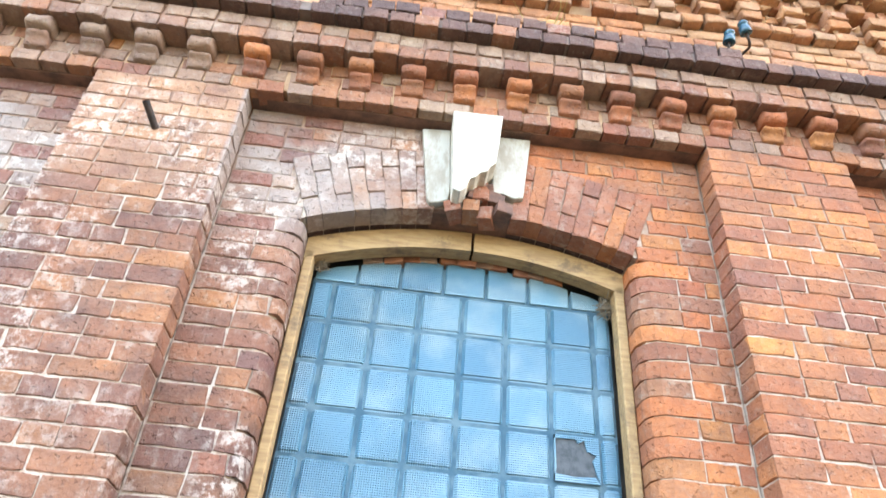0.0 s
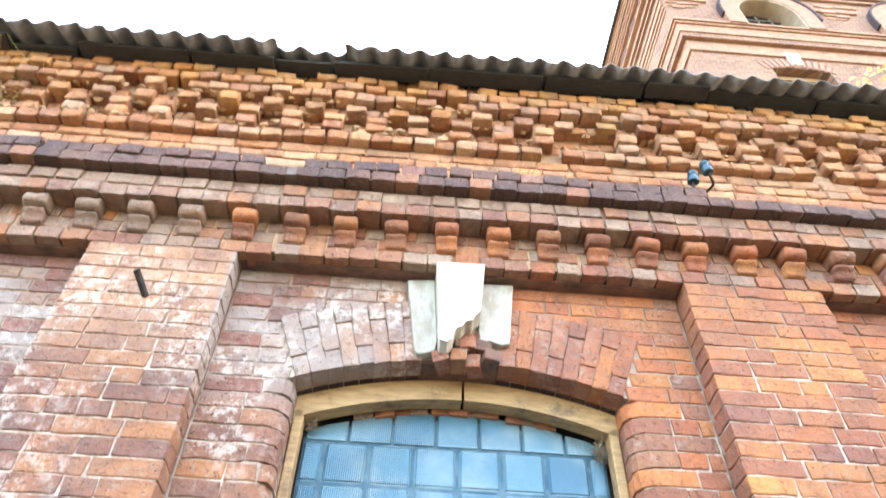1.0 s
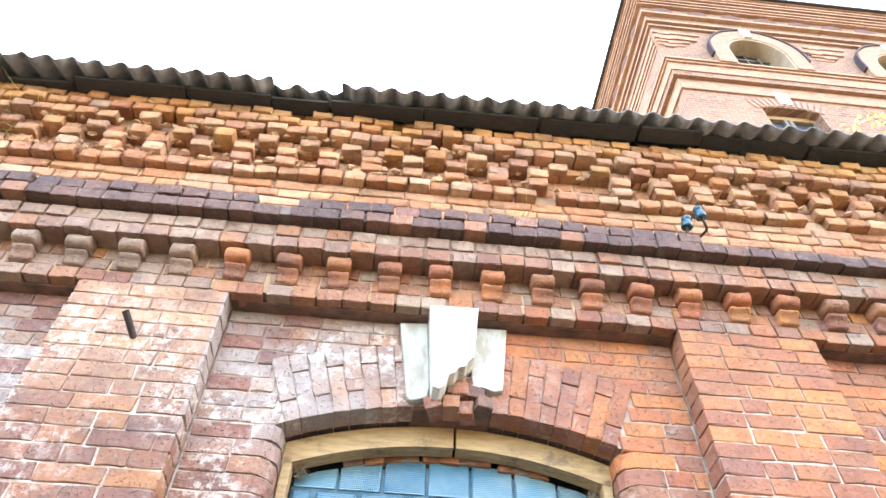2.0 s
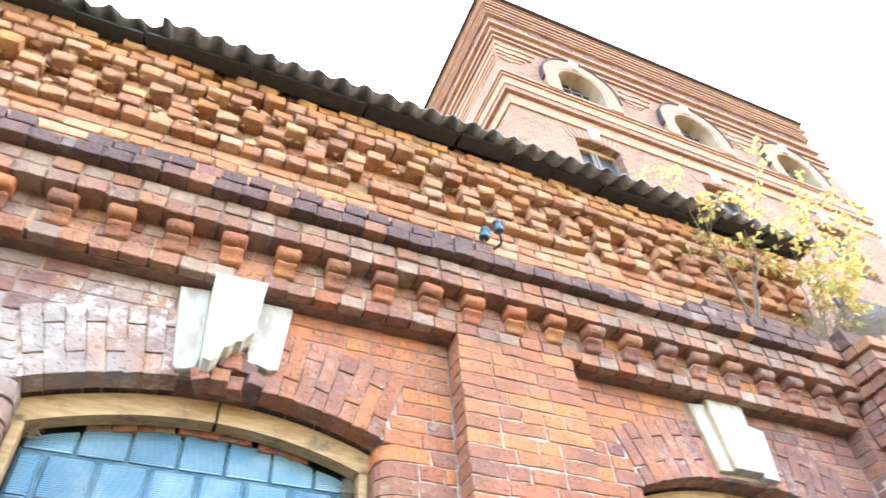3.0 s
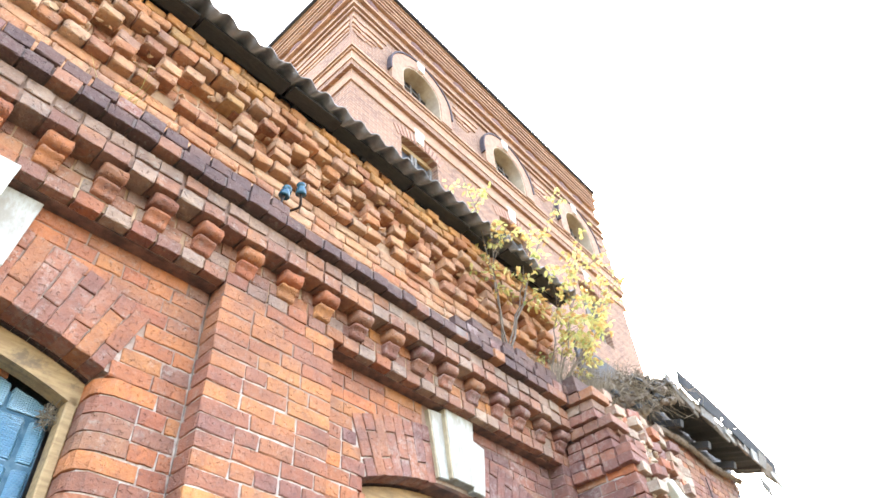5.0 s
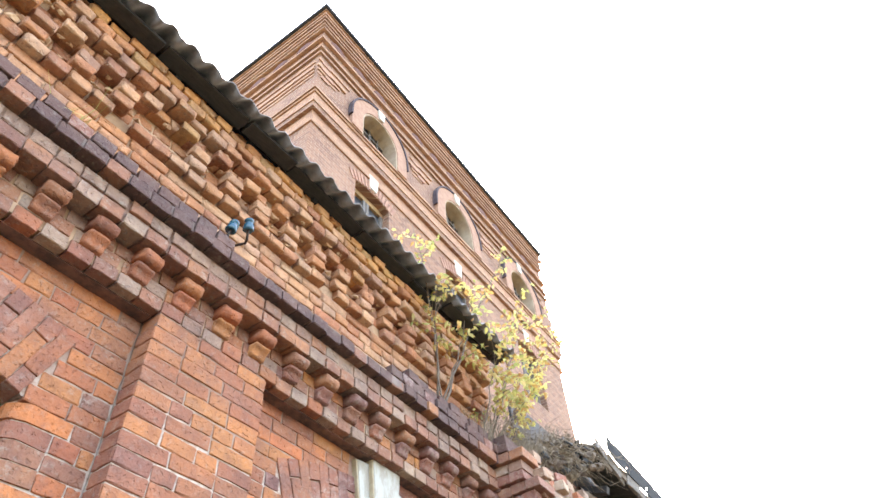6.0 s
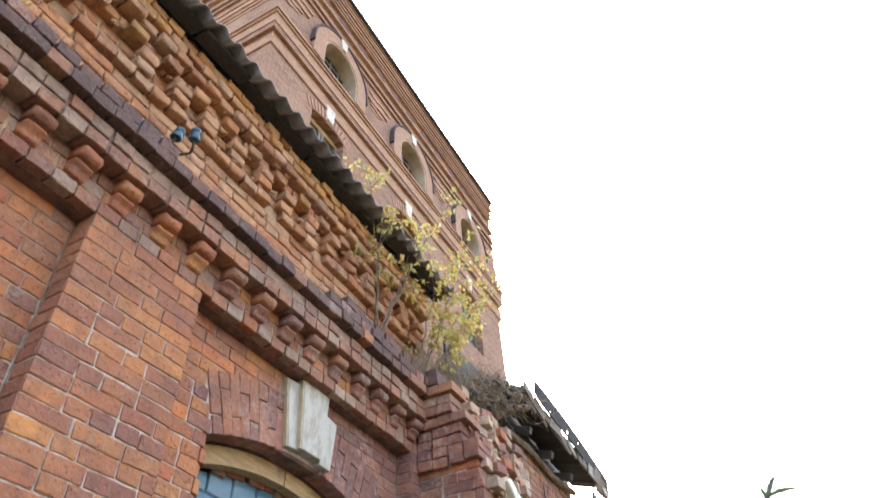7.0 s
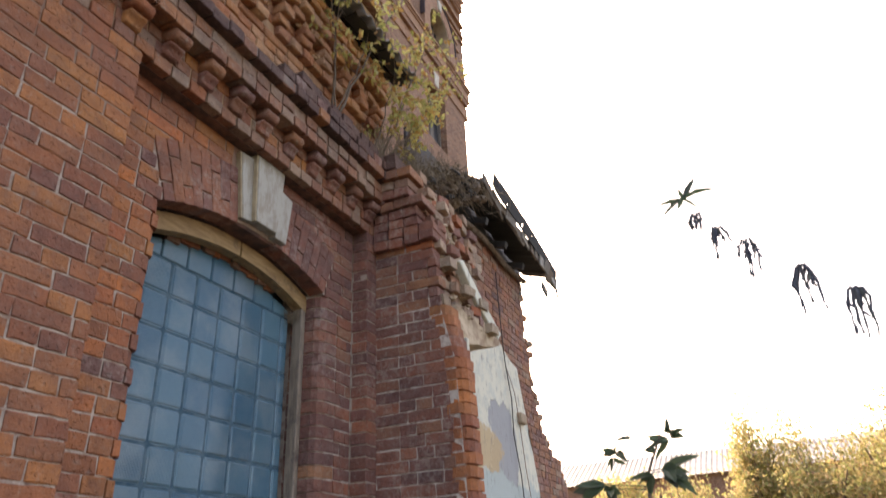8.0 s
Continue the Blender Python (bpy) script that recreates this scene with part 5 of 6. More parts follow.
# its sagging eaves: torn felt over rotten boards
eaves = thing("roof_east", "sagging black felt roof edge on rotten torn boards", "roof", "structure")
er = random.Random(9)


def eave_line(f):
    """The bent line of the rotten boards at the wall head."""
    return Vector((5.45 + 2.98 * f, -0.32 - 0.05 * f, 5.49 + 0.05 * math.sin(math.pi * f) - 0.28 * f))


def bar_line(f):
    """The lifted felt edge over the boards."""
    return Vector((6.12 + 2.36 * f, -0.40 + 0.02 * f, 5.545 + 0.05 * math.sin(math.pi * f) - 0.25 * f))


def strip(name, f0, f1, width, rise, sink, thick, material, seed, rag):
    r2 = random.Random(seed)
    n = 30
    v, fc = [], []
    for q in range(n + 1):
        f = f0 + (f1 - f0) * q / n
        c = eave_line(f)
        a = c + Vector((0, r2.uniform(-rag, rag), sink + r2.uniform(-rag, rag) * 0.4))
        b = c + Vector((0, width + r2.uniform(-rag, rag), sink + rise))
        v += [a, b, a - Vector((0, 0, thick)), b - Vector((0, 0, thick))]
    for q in range(n):
        k = 4 * q
        fc += [(k, k + 4, k + 5, k + 1), (k + 2, k + 3, k + 7, k + 6), (k, k + 2, k + 6, k + 4), (k + 1, k + 5, k + 7, k + 3)]
    fc += [(0, 1, 3, 2), (4 * n, 4 * n + 2, 4 * n + 3, 4 * n + 1)]
    part(name, mesh_of(name, v, fc, material), eaves)


# near-black boarding that paints in the shade of the hollow eaves
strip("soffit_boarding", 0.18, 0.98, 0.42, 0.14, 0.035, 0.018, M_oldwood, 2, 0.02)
# the felt edge: a stiff ragged band with a torn point and small holes
cols, lines = 110, 6
v, fc = [], []
for q in range(cols + 1):
    f = q / cols
    c = bar_line(f)
    wide = 0.19 * (0.35 + 0.65 * min(1.0, f / 0.08)) * (1 - 0.2 * f)
    for k in range(lines + 1):
        g = k / lines
        rag = 0.010 * noise.noise(Vector((f * 40, 3 if k == 0 else 9, 0))) if k in (0, lines) else 0
        for th in (0.0, 0.014):
            v.append(c + Vector((0, -0.03 * g + th * 0.9, wide * (g - 0.5) + rag + th * 0.2 + (0.07 * (1 - f / 0.06) * g if f < 0.06 else 0))))
row = 2 * (lines + 1)
holes = {(20, 1), (21, 1), (44, 1), (45, 1), (46, 1), (45, 2), (46, 2), (61, 3), (62, 3), (13, 3)}
for q in range(cols):
    for k in range(lines):
        if (q, k) in holes:
            continue
        a, b = q * row + 2 * k, (q + 1) * row + 2 * k
        fc += [(a, b, b + 2, a + 2), (a + 1, a + 3, b + 3, b + 1)]
        for sk, (p, w) in (((q, k - 1), (a, b)), ((q, k + 1), (b + 2, a + 2))):
            if sk in holes or sk[1] in (-1, lines):
                fc.append((p, p + 1, w + 1, w))
        for sk, (p, w) in (((q - 1, k), (a + 2, a)), ((q + 1, k), (b, b + 2))):
            if sk in holes or sk[0] in (-1, cols):
                fc.append((p, p + 1, w + 1, w))
part("felt_edge", mesh_of("felt_edge", v, fc, M_felt), eaves, "stiff torn black felt edge")
for q in range(17):
    f = 0.20 + 0.048 * q
    c = eave_line(f)
    ln, tall = er.uniform(0.20, 0.34), er.uniform(0.10, 0.17)
    mat = (M_greywood, M_paleboard, M_greywood, M_bark)[q % 4] if q > 5 else (M_greywood, M_bark, M_greywood)[q % 3]
    part("rotten_board", box("rotten_board", -ln / 2, ln / 2, -tall / 2, tall / 2, -0.010, 0.010, mat, 0.004), eaves, "", Matrix.Translation(c + Vector((0, er.uniform(-0.03, 0.03), er.uniform(-0.035, 0.03)))) @ Euler((1.75 + er.uniform(-0.2, 0.25), 0.10 + er.uniform(-0.08, 0.14), er.uniform(-0.10, 0.10))).to_matrix().to_4x4())
# panel added to shut out the sky and darken the hollow
part("cavity_back", prism("cavity_back", [(5.0, 5.0), (8.4, 5.0), (8.4, 5.48), (5.9, 5.76), (5.0, 5.76)], 0.09, 0.12, M_oldwood, 0.004), eaves, "added dark panel that closes the hollow of the eaves")
part("end_board", box("end_board", -0.16, 0.16, -0.012, 0.012, -0.05, 0.05, M_oldwood, 0.004), eaves, "hanging dark board end", Matrix.Translation((8.22, -0.28, 5.05)) @ Euler((0.1, 0.06, 0.1)).to_matrix().to_4x4())
part("end_splinter", prism("end_splinter", [(8.20, 5.28), (8.50, 5.20), (8.52, 5.00), (8.44, 5.12), (8.30, 5.16)], -0.385, -0.365, M_paleboard, 0.003), eaves, "pale splintered board")
for q in range(4):
    x = 5.7 + 0.62 * q
    part("rafter", box("rafter", x, x + 0.07, -0.22, 0.5, -0.04, 0.04, M_oldwood, 0.005), eaves, "", Matrix.Translation((0, 0, 5.30 - 0.03 * q)) @ Matrix.Rotation(0.30, 4, "X"))
# a rope of packed straw between the wall head and the boards
v, fc = [], []
n, m2 = 60, 8
for q in range(n + 1):
    x = 6.0 + 2.15 * q / n
    for k in range(m2):
        t = 2 * math.pi * k / m2
        rr = 0.034 * (1 + 0.5 * noise.noise(Vector((x * 14, k * 1.7, 0))))
        v.append((x, -0.03 + rr * math.cos(t), 5.16 + 0.03 * math.sin(x * 4) + rr * math.sin(t)))
for q in range(n):
    for k in range(m2):
        j = (k + 1) % m2
        fc.append((q * m2 + k, q * m2 + j, (q + 1) * m2 + j, (q + 1) * m2 + k))
part("straw_rope", mesh_of("straw_rope", v, fc, M_bark), eaves, "matted straw packing along the wall head")
# earth and rubble heaped on the corner of the broken wall
heap = thing("rubble_heap", "heap of earth and brick rubble on the broken wall top", "rubble")
hr = random.Random(17)
for q in range(70):
    bm = bmesh.new()
    bmesh.ops.create_icosphere(bm, subdivisions=2, radius=hr.uniform(0.04, 0.08))
    for w in bm.verts:
        w.co *= 0.8 + 0.5 * noise.noise(w.co * 16 + Vector((q, 3, 0)))
    fx = hr.random()
    part("rubble_lump", from_bm("rubble_lump", bm, (M_bark, M_straw, M_course, M_bark)[q % 4]), heap, "", Matrix.Translation((4.35 + 1.35 * fx, hr.uniform(-0.16, 0.05), 4.72 + hr.uniform(0.0, 0.08) + 0.36 * fx + (hr.uniform(0.1, 0.35) * fx if q > 40 else 0))))
# rotten roof debris that climbs from the wall corner to the felt
for q in range(110):
    fx = hr.random()
    bm = bmesh.new()
    bmesh.ops.create_icosphere(bm, subdivisions=2, radius=hr.uniform(0.035, 0.085))
    for w in bm.verts:
        w.co *= 0.75 + 0.6 * noise.noise(w.co * 18 + Vector((q, 7, 0))) + hr.uniform(-0.08, 0.08)
        w.co.z *= 0.7
    top = 4.86 + 0.78 * fx
    part("debris_lump", from_bm("debris_lump", bm, (M_bark, M_oldwood, M_debris, M_debris)[q % 4]), heap, "", Matrix.Translation((4.75 + 1.25 * fx, -0.12 - 0.16 * fx + hr.uniform(-0.08, 0.16), top - hr.uniform(0.0, 0.30 * fx + 0.10))))
for q in range(12):
    fx = q / 11
    ln = hr.uniform(0.22, 0.40)
    part("broken_board", box("broken_board", -ln / 2, ln / 2, -0.05, 0.05, -0.009, 0.009, (M_greywood, M_debris, M_oldwood)[q % 3], 0.003), heap, "", Matrix.Translation((5.15 + 1.0 * fx, -0.26 + hr.uniform(-0.05, 0.08), 5.16 + 0.40 * fx + hr.uniform(-0.06, 0.06))) @ Euler((hr.uniform(-0.6, 0.9), hr.uniform(-0.7, 0.1), hr.uniform(-0.4, 0.4))).to_matrix().to_4x4())
part("earth_bed", prism("earth_bed", [(4.3, 4.65), (5.9, 4.75), (5.9, 5.12), (5.2, 4.98), (4.6, 4.78), (4.3, 4.74)], 0.045, 0.3, M_bark, 0.02), heap)

# ---- saplings rooted on the ledge ----
def leaf_verts(pos, d, up, ln, wd, verts, faces):
    """A pointed leaf with a folded midrib."""
    d = d.normalized()
    s = d.cross(up)
    s = s.normalized() if s.length > 1e-4 else Vector((1, 0, 0))
    nrm = s.cross(d)
    k = len(verts)
    rib = [pos, pos + d * ln * 0.35 - nrm * wd * 0.02, pos + d * ln * 0.7 - nrm * wd * 0.06, pos + d * ln - nrm * wd * 0.2]
    verts += rib
    for sg in (1, -1):
        verts += [pos + d * ln * 0.12 + s * sg * wd * 0.28 + nrm * wd * 0.08, pos + d * ln * 0.38 + s * sg * wd * 0.5 + nrm * wd * 0.14, pos + d * ln * 0.72 + s * sg * wd * 0.30 + nrm * wd * 0.03]
    faces += [(k, k + 4, k + 5, k + 1), (k + 1, k + 5, k + 6, k + 2), (k + 2, k + 6, k + 3), (k, k + 1, k + 8, k + 7), (k + 1, k + 2, k + 9, k + 8), (k + 2, k + 3, k + 9)]


def tube(verts, faces, a, b, ra, rb, n=6):
    d = (b - a).normalized()
    s = d.cross(Vector((0.31, 0.87, 0.2))).normalized()
    q = d.cross(s)
    k = len(verts)
    for c, r in ((a, ra), (b, rb)):
        for i in range(n):
            t = 2 * math.pi * i / n
            verts.append(c + (s * math.cos(t) + q * math.sin(t)) * r)
    for i in range(n):
        j = (i + 1) % n
        faces.append((k + i, k + j, k + n + j, k + n + i))


def limb(points, radii, n=6):
    """One unbroken tapered tube along a line of points."""
    verts, faces = [], []
    for i, p in enumerate(points):
        d = (points[min(i + 1, len(points) - 1)] - points[max(i - 1, 0)]).normalized()
        s = d.cross(Vector((0.31, 0.87, 0.2))).normalized()
        q = d.cross(s)
        for k in range(n):
            t = 2 * math.pi * k / n
            verts.append(p + (s * math.cos(t) + q * math.sin(t)) * radii[i])
    for i in range(len(points) - 1):
        for k in range(n):
            j = (k + 1) % n
            faces.append((i * n + k, i * n + j, (i + 1) * n + j, (i + 1) * n + k))
    faces += [tuple(range(n - 1, -1, -1)), tuple(range(len(verts) - n, len(verts)))]
    return verts, faces


def sapling(label, stems, leaf_len, density, seed, leaf_mat):
    r = random.Random(seed)
    t = thing("sapling", label, "sapling", group="saplings on the ledge")
    lv, lf, wv, wf = [], [], [], []
    for base, tip, bend, rad, leafy in stems:
        a, b = Vector(base), Vector(tip)
        n = 12
        line = [a]
        for i in range(1, n + 1):
            f = i / n
            p = a.lerp(b, f) + Vector(bend) * math.sin(math.pi * f) + Vector((r.gauss(0, 0.008), r.gauss(0, 0.008), r.gauss(0, 0.004)))
            line.append(p)
            if f > leafy:
                for q in range(r.choice([1, 2])):
                    d = Vector((r.gauss(0, 1), r.gauss(0, 1) - 0.3, r.gauss(0.45, 0.45))).normalized()
                    tw = p + d * r.uniform(0.10, 0.36)
                    tube(wv, wf, p, tw, 0.003, 0.0012, 4)
                    for g in range(density):
                        e = p.lerp(tw, r.uniform(0.3, 1.05)) + Vector((r.gauss(0, 0.02), r.gauss(0, 0.02), r.gauss(0, 0.02)))
                        dd = Vector((r.gauss(0, 0.7), r.gauss(0, 0.7) - 0.2, r.gauss(-0.5, 0.4)))
                        ln = leaf_len * r.uniform(0.6, 1.15)
                        leaf_verts(e, dd, Vector((r.gauss(0, 0.4), r.gauss(0, 0.4), 1)), ln, ln * r.uniform(0.45, 0.62), lv, lf)
        sv, sf = limb(line, [rad * (1 - 0.8 * i / n) for i in range(n + 1)])
        part("stem", mesh_of("stem", sv, sf, M_bark, True), t)
    part("brushwood", mesh_of("brushwood", wv, wf, M_bark, True), t, kind="stuff")
    part("foliage", mesh_of("foliage", lv, lf, leaf_mat), t, kind="stuff")
    return t


sapling("slender young sapling with sparse yellow leaves rooted in the ledge", [((3.44, -0.09, 4.74), (2.92, -0.30, 6.2), (0.08, 0, 0), 0.012, 0.38), ((3.47, -0.10, 4.74), (3.12, -0.34, 5.6), (-0.03, 0, 0), 0.009, 0.40),
        ((3.48, -0.09, 4.74), (4.55, -0.32, 7.15), (-0.06, 0, -0.02), 0.013, 0.45), ((3.47, -0.09, 4.76), (3.75, -0.28, 5.9), (0.02, 0, 0), 0.008, 0.35)], 0.060, 10, 3, M_leaf)
sapling("dense yellow-green shrub on top of the broken wall corner", [((4.10, -0.12, 4.72), (4.40, -0.42, 6.15), (0.05, 0, 0), 0.012, 0.35), ((4.14, -0.12, 4.72), (4.80, -0.44, 5.95), (0.05, 0, 0), 0.012, 0.3),
        ((4.0, -0.12, 4.72), (3.85, -0.42, 5.35), (0, 0, 0), 0.008, 0.3), ((4.05, -0.12, 4.72), (4.15, -0.52, 5.7), (0, 0, 0), 0.008, 0.2), ((4.16, -0.12, 4.72), (4.55, -0.42, 5.35), (0, 0, 0.04), 0.009, 0.2),
        ((4.2, -0.1, 4.72), (5.25, -0.38, 6.45), (0.10, 0, 0), 0.011, 0.45)], 0.060, 15, 4, M_leaf)


def tufts(name, label, spots, height, count, seed, material):
    """Dry grass as one object: bent thin blades."""
    r = random.Random(seed)
    v, f = [], []
    for x, y, z, spread in spots:
        for i in range(count):
            a = Vector((x + r.gauss(0, spread), y + r.gauss(0, spread * 0.5), z))
            b = a + Vector((r.gauss(0, 0.06), r.gauss(-0.04, 0.05), height * r.uniform(0.4, 1.0)))
            c = b + Vector((r.gauss(0, 0.08), r.gauss(-0.05, 0.06), r.uniform(-0.09, 0.05)))
            tube(v, f, a, b, 0.0022, 0.0016, 3)
            tube(v, f, b, c, 0.0016, 0.0006, 3)
    return tagged(new(name, mesh_of(name, v, f, material)), label, "grass", kind="stuff")


tufts("dry_grass", "dry straw-coloured grass on the broken wall top", [(4.8, -0.14, 4.86, 0.10), (5.05, -0.12, 4.98, 0.12), (5.3, -0.12, 5.12, 0.12), (5.5, -0.1, 5.25, 0.10), (4.05, -0.12, 4.70, 0.08), (4.25, -0.15, 4.74, 0.08), (4.4, -0.2, 4.74, 0.10), (4.6, -0.15, 4.72, 0.10)], 0.28, 60, 5, M_straw)
tufts("moss_grass", "small green tufts among the frieze bricks", [(-2.75, -0.12, 5.40, 0.12), (-2.9, -0.1, 5.2, 0.1), (0.35, -0.12, 4.66, 0.03)], 0.07, 12, 6, M_leaf)
# dead roots and twigs hanging under the felt roof
r = random.Random(31)
v, f = [], []
for i in range(110):
    fx = r.random()
    a = Vector((4.7 + 1.4 * fx, r.uniform(-0.36, -0.14), 4.92 + 0.66 * fx + r.uniform(-0.10, 0.12)))
    for q in range(4):
        b = a + Vector((r.gauss(0.06, 0.08), r.gauss(-0.03, 0.04), r.gauss(-0.05, 0.06)))
        tube(v, f, a, b, 0.005 - 0.001 * q, 0.004 - 0.001 * q, 4)
        a = b
tagged(new("dead_twigs", mesh_of("dead_twigs", v, f, M_straw)), "tangle of dead grey twigs under the torn eaves", "twigs", kind="stuff")

# ---- withered vine on a thin wire, and a leafy weed close by ----
vine = thing("withered_weed", "thin arching weed stalk hung with limp withered dark leaves", "weed")
pts = [Vector(c) for c in ((0.826, -2.423, 1.998), (0.832, -2.432, 1.974), (0.842, -2.453, 1.954), (0.856, -2.483, 1.936), (0.872, -2.536, 1.896), (0.884, -2.585, 1.860), (0.89, -2.75, 1.70), (0.90, -2.95, 1.1), (0.90, -3.0, -0.02))]
sv, sf = limb(pts, [0.0003, 0.0003, 0.0003, 0.0003, 0.0003, 0.0004, 0.0006, 0.0012, 0.002], 5)
part("stalk", mesh_of("stalk", sv, sf, M_straw), vine)
r = random.Random(12)


def blade(p, way, droop, ln, wd, v, f):
    """A long pointed leaf, bent along its length, with a toothed edge."""
    way = Vector(way).normalized()
    n = 7
    side = way.cross(Vector((1.0, 0.1, 0.3))).normalized()
    k = len(v)
    for q in range(n + 1):
        g = q / n
        c = p + way * ln * g + Vector((0, 0, -droop * ln * g * g))
        half = wd * math.sin(math.pi * min(1.0, 0.12 + 0.88 * g)) * (1.12 if q % 2 else 0.92)
        v += [c + side * half, c + Vector((-0.15 * wd, 0, 0)), c - side * half]
    for q in range(n):
        b = k + 3 * q
        f += [(b, b + 3, b + 4, b + 1), (b + 1, b + 4, b + 5, b + 2)]


# a fresh rosette at the tip
v, f = [], []
for dy, dz, droop, ln, wd in ((1.0, 0.10, 0.15, 0.034, 0.0032), (0.9, -0.12, 0.55, 0.032, 0.0028), (-0.62, 1.0, 0.10, 0.038, 0.0036), (-1.0, 0.45, 0.45, 0.050, 0.0036), (0.25, -0.4, 0.2, 0.018, 0.003), (-0.55, -0.4, 0.4, 0.020, 0.0024), (0.1, 0.6, 0.0, 0.016, 0.0026)):
    blade(pts[0], (r.uniform(-0.2, 0.2), dy, dz), droop, ln, wd, v, f)
part("leaf_rosette", mesh_of("leaf_rosette", v, f, M_green), vine, "fresh green leaf tip")
# below it limp strings of shrivelled leaves
for p, strings, drop in zip(pts[1:6], (5, 5, 5, 6, 6), (0.038, 0.042, 0.048, 0.055, 0.058)):
    v, f = [], []
    knots = []
    for i in range(strings):
        side = (i / (strings - 1) - 0.5)
        a = p + Vector((r.gauss(0, 0.001), side * drop * 0.12, r.uniform(-0.001, 0.003)))
        ln = drop * r.choice((0.5, 0.62, 0.95, 1.05)) * r.uniform(0.9, 1.1)
        y, line = a.y, [a]
        n = 8
        for q in range(1, n + 1):
            y += side * drop * (0.10 if q < 4 else 0.0) + r.gauss(0, 0.0009)
            line.append(Vector((a.x + r.gauss(0, 0.0008), y, a.z - ln * (q / n) ** 1.15 + (0.003 if q == 1 else 0))))
        sv, sf = limb(line, [(0.0023 if q < 5 else 0.0016) * r.uniform(0.5, 1.3) for q in range(n + 1)], 5)
        k = len(v)
        v += sv
        f += [tuple(k + w for w in face) for face in sf]
        knots.append(line)
    for q in range(9):
        # crumpled scraps near the knot, with gaps between
        c = r.choice(knots)[r.randrange(0, 5)]
        blade(c, (r.gauss(0, 0.3), r.gauss(0, 0.6), -1), 0.2, drop * r.uniform(0.14, 0.26), 0.0017, v, f)
    part("withered_leaf_tuft", mesh_of("withered_leaf_tuft", v, f, M_withered), vine, "limp blackish leaves", kind="stuff")
weed = thing("leafy_weed", "tall weed with broad dark green leaves", "weed")
v, f = [], []
stem = [Vector((2.62, -2.02, 0.0)), Vector((2.60, -2.04, 0.9)), Vector((2.58, -2.02, 1.6)), Vector((2.60, -2.06, 1.9)), Vector((2.60, -2.12, 2.02))]
for q, (a, b) in enumerate(zip(stem, stem[1:])):
    tube(v, f, a, b, 0.009 - 0.0015 * q, 0.0075 - 0.0015 * q)
part("stem", mesh_of("stem", v, f, M_bark, True), weed)
v, f = [], []
blades = [((-1.95, 2.00), (-1.80, 1.99), 0.10), ((-1.95, 2.00), (-2.06, 1.985), 0.11), ((-1.93, 1.99), (-1.93, 1.91), 0.08), ((-2.03, 2.03), (-1.97, 2.02), 0.07), ((-2.05, 2.00), (-2.12, 2.03), 0.08), ((-2.16, 2.03), (-2.17, 2.10), 0.07),
          ((-2.14, 2.03), (-2.02, 2.035), 0.11), ((-2.16, 2.03), (-2.30, 2.01), 0.13), ((-1.92, 1.88), (-1.76, 1.83), 0.16), ((-1.92, 1.87), (-2.04, 1.82), 0.14), ((-2.10, 1.93), (-2.26, 1.87), 0.18), ((-2.12, 1.92), (-2.24, 1.80), 0.18),
          ((-2.08, 1.90), (-1.98, 1.84), 0.13), ((-2.0, 1.80), (-1.84, 1.74), 0.17), ((-2.1, 1.78), (-2.22, 1.72), 0.16), ((-2.05, 1.70), (-1.9, 1.62), 0.16), ((-2.05, 1.6), (-2.2, 1.52), 0.17)]
for (ya, za), (yb, zb), ln in blades:
    a = Vector((2.6 + r.uniform(-0.1, 0.1), ya, za - 0.02))
    d = Vector((r.uniform(-0.3, 0.1), yb - ya, zb - za))
    tube(v, f, Vector((2.59, -2.05, min(za - 0.03, 1.97))), a, 0.0022, 0.0016, 4)
    for q in range(4):
        dq = d.normalized() + Vector((r.gauss(0, 0.3), r.gauss(0, 0.35), r.gauss(0, 0.3)))
        leaf_verts(a, dq, Vector((-1.0, r.uniform(-0.5, 0.5), r.uniform(-0.2, 1.2))), ln * r.uniform(0.5, 0.9), ln * 0.26, v, f)
part("foliage", mesh_of("foliage", v, f, M_green), weed, kind="stuff")

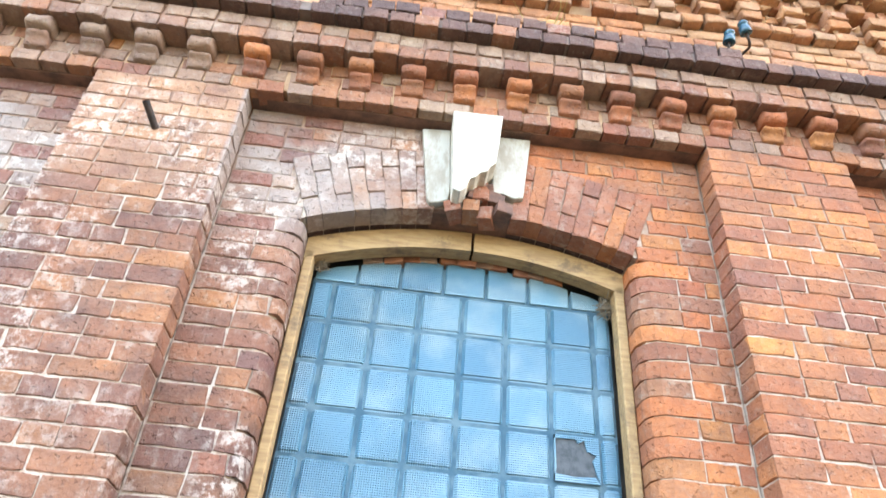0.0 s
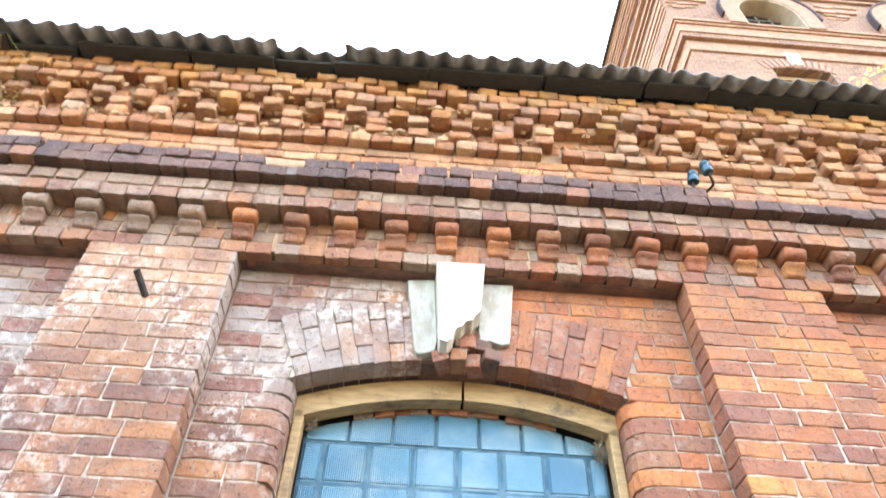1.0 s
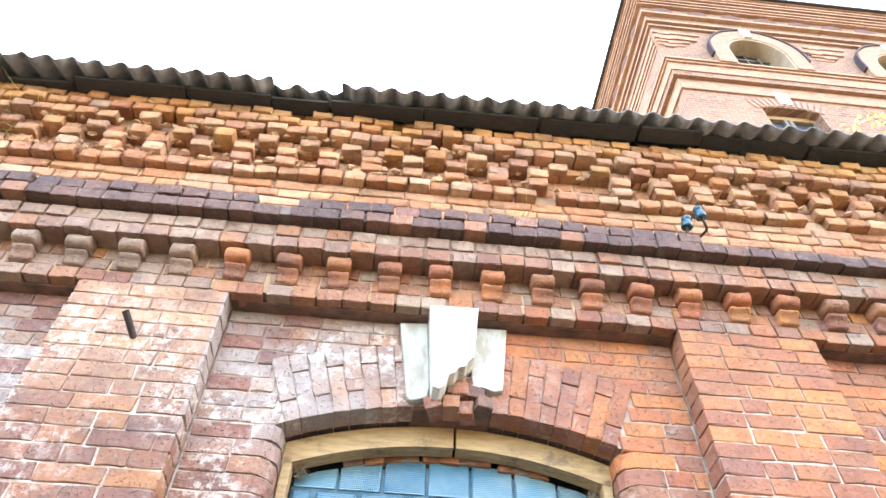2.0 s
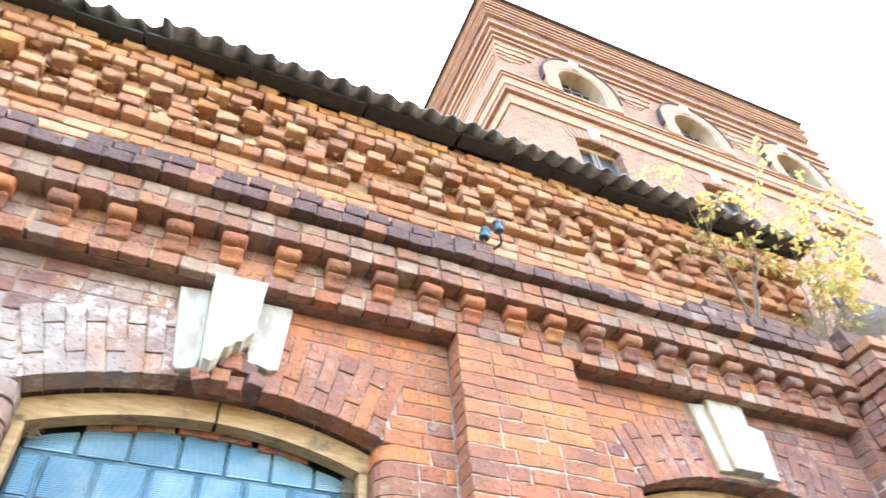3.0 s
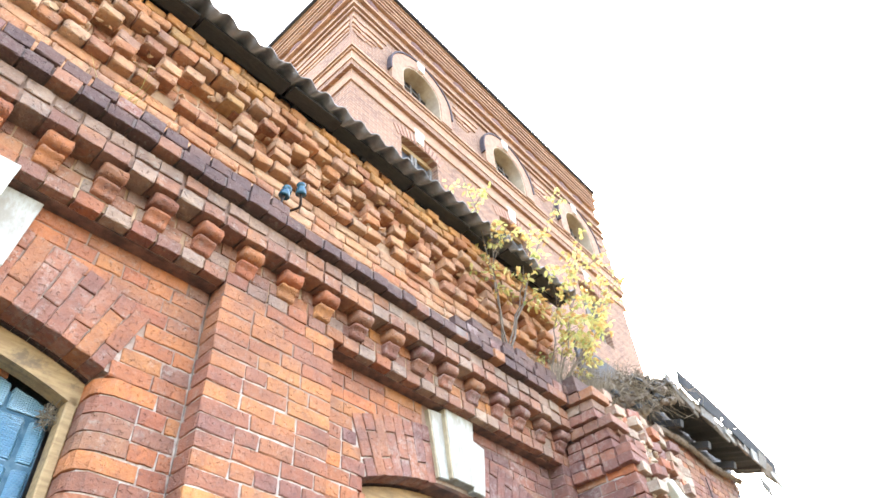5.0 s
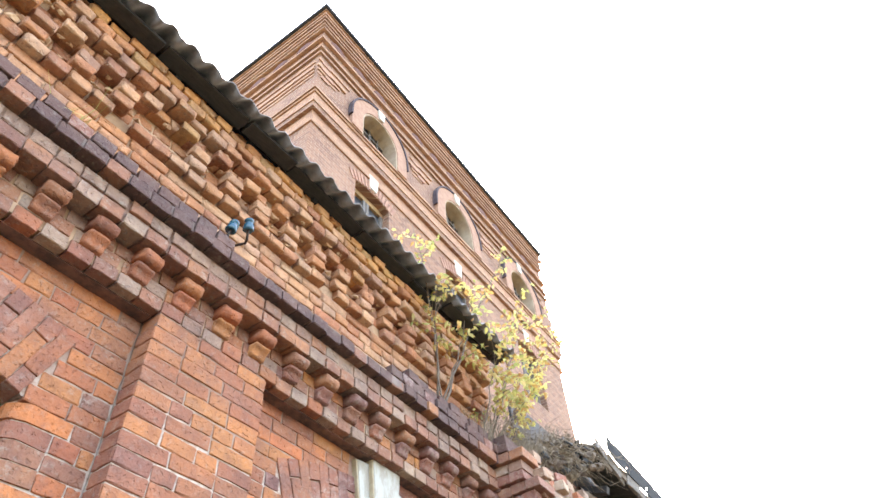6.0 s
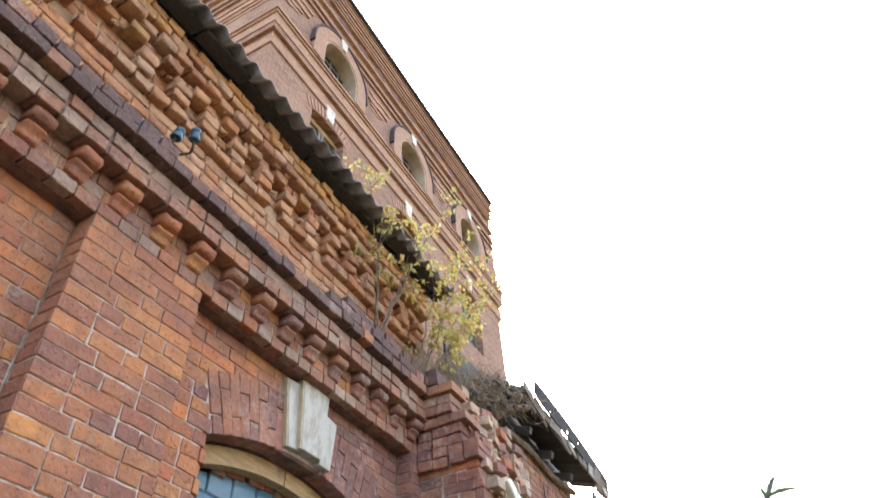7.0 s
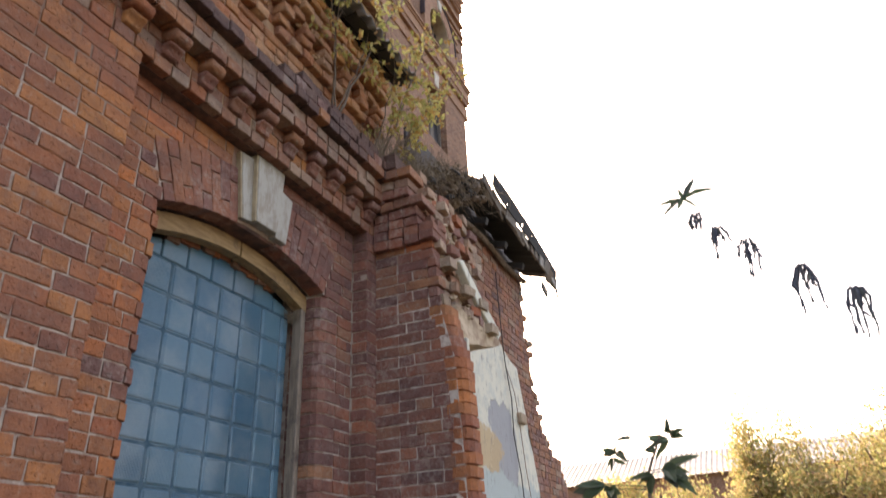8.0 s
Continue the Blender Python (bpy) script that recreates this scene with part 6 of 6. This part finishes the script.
# ---- far building and autumn trees ----
far = thing("far_shed", "long low brick shed with a ribbed grey metal roof", "building")
FX = 60.0
part("wall", box("wall", FX, FX + 10, -40, 22, 0, 8.7, M_tower), far)
verts, faces = [], []
n = 300
for q in range(n + 1):
    y = 22.5 - 63 * q / n
    dx = 0.07 if q % 2 else 0.0
    verts += [(FX - 0.6 + dx, y, 8.6 + dx), (FX + 5, y, 11.15 + dx)]
for q in range(n):
    faces.append((2 * q, 2 * q + 1, 2 * q + 3, 2 * q + 2))
M_tin = simple("weathered_tin", (0.27, 0.26, 0.245), (0.18, 0.175, 0.165), 0.7, 0.0, scale=1.0, bump=0)
part("roof", mesh_of("roof", verts, faces, M_tin), far)


def tree(x, y, h, spread, seed, leaves):
    r = random.Random(seed)
    t = thing("autumn_tree", "bushy autumn tree with yellowing leaves", "tree", group="autumn trees")
    t.location = (x, y, 0)
    v, f, lv, lf = [], [], [], []
    tube(v, f, Vector((0, 0, 0)), Vector((0, 0, h * 0.35)), 0.16, 0.11, 8)
    for i in range(16):
        a = Vector((0, 0, h * r.uniform(0.12, 0.4)))
        ang, el = r.uniform(0, 6.28), r.uniform(0.5, 1.35)
        ln = h * r.uniform(0.35, 0.6)
        b = a + Vector((math.cos(ang) * math.cos(el) * spread / h * 1.3, math.sin(ang) * math.cos(el) * spread / h * 1.3, math.sin(el))) * ln
        tube(v, f, a, b, 0.07, 0.02, 5)
        for k in range(9):
            c = a.lerp(b, r.uniform(0.35, 1.05)) + Vector((r.gauss(0, spread * 0.13), r.gauss(0, spread * 0.13), r.gauss(0, h * 0.05)))
            tube(v, f, a.lerp(b, r.uniform(0.4, 0.9)), c, 0.015, 0.005, 4)
            for q in range(leaves):
                p = c + Vector((r.gauss(0, 0.32), r.gauss(0, 0.32), r.gauss(0, 0.30)))
                dd = Vector((r.gauss(0, 1), r.gauss(0, 1), r.gauss(-0.3, 0.8)))
                leaf_verts(p, dd, Vector((r.gauss(0, 1), r.gauss(0, 1), 1)), r.uniform(0.11, 0.20), r.uniform(0.08, 0.13), lv, lf)
    part("trunk", mesh_of("trunk", v, f, M_bark, True), t)
    part("crown", mesh_of("crown", lv, lf, M_tree), t)
    return t


for k, (x, y, h, sp) in enumerate(((34, 3.6, 6.6, 3.4), (36, 1.2, 7.0, 3.2), (35, -1.9, 8.6, 3.0), (33, -4.4, 8.2, 3.8), (32, -7.0, 8.4, 4.0), (38, -9.5, 9.6, 4.0), (30, -10.5, 6.5, 3.6), (40, 5.5, 5.6, 3.0), (36, -13.5, 7.2, 4.0))):
    tree(x, y, h, sp, 50 + k, 60)
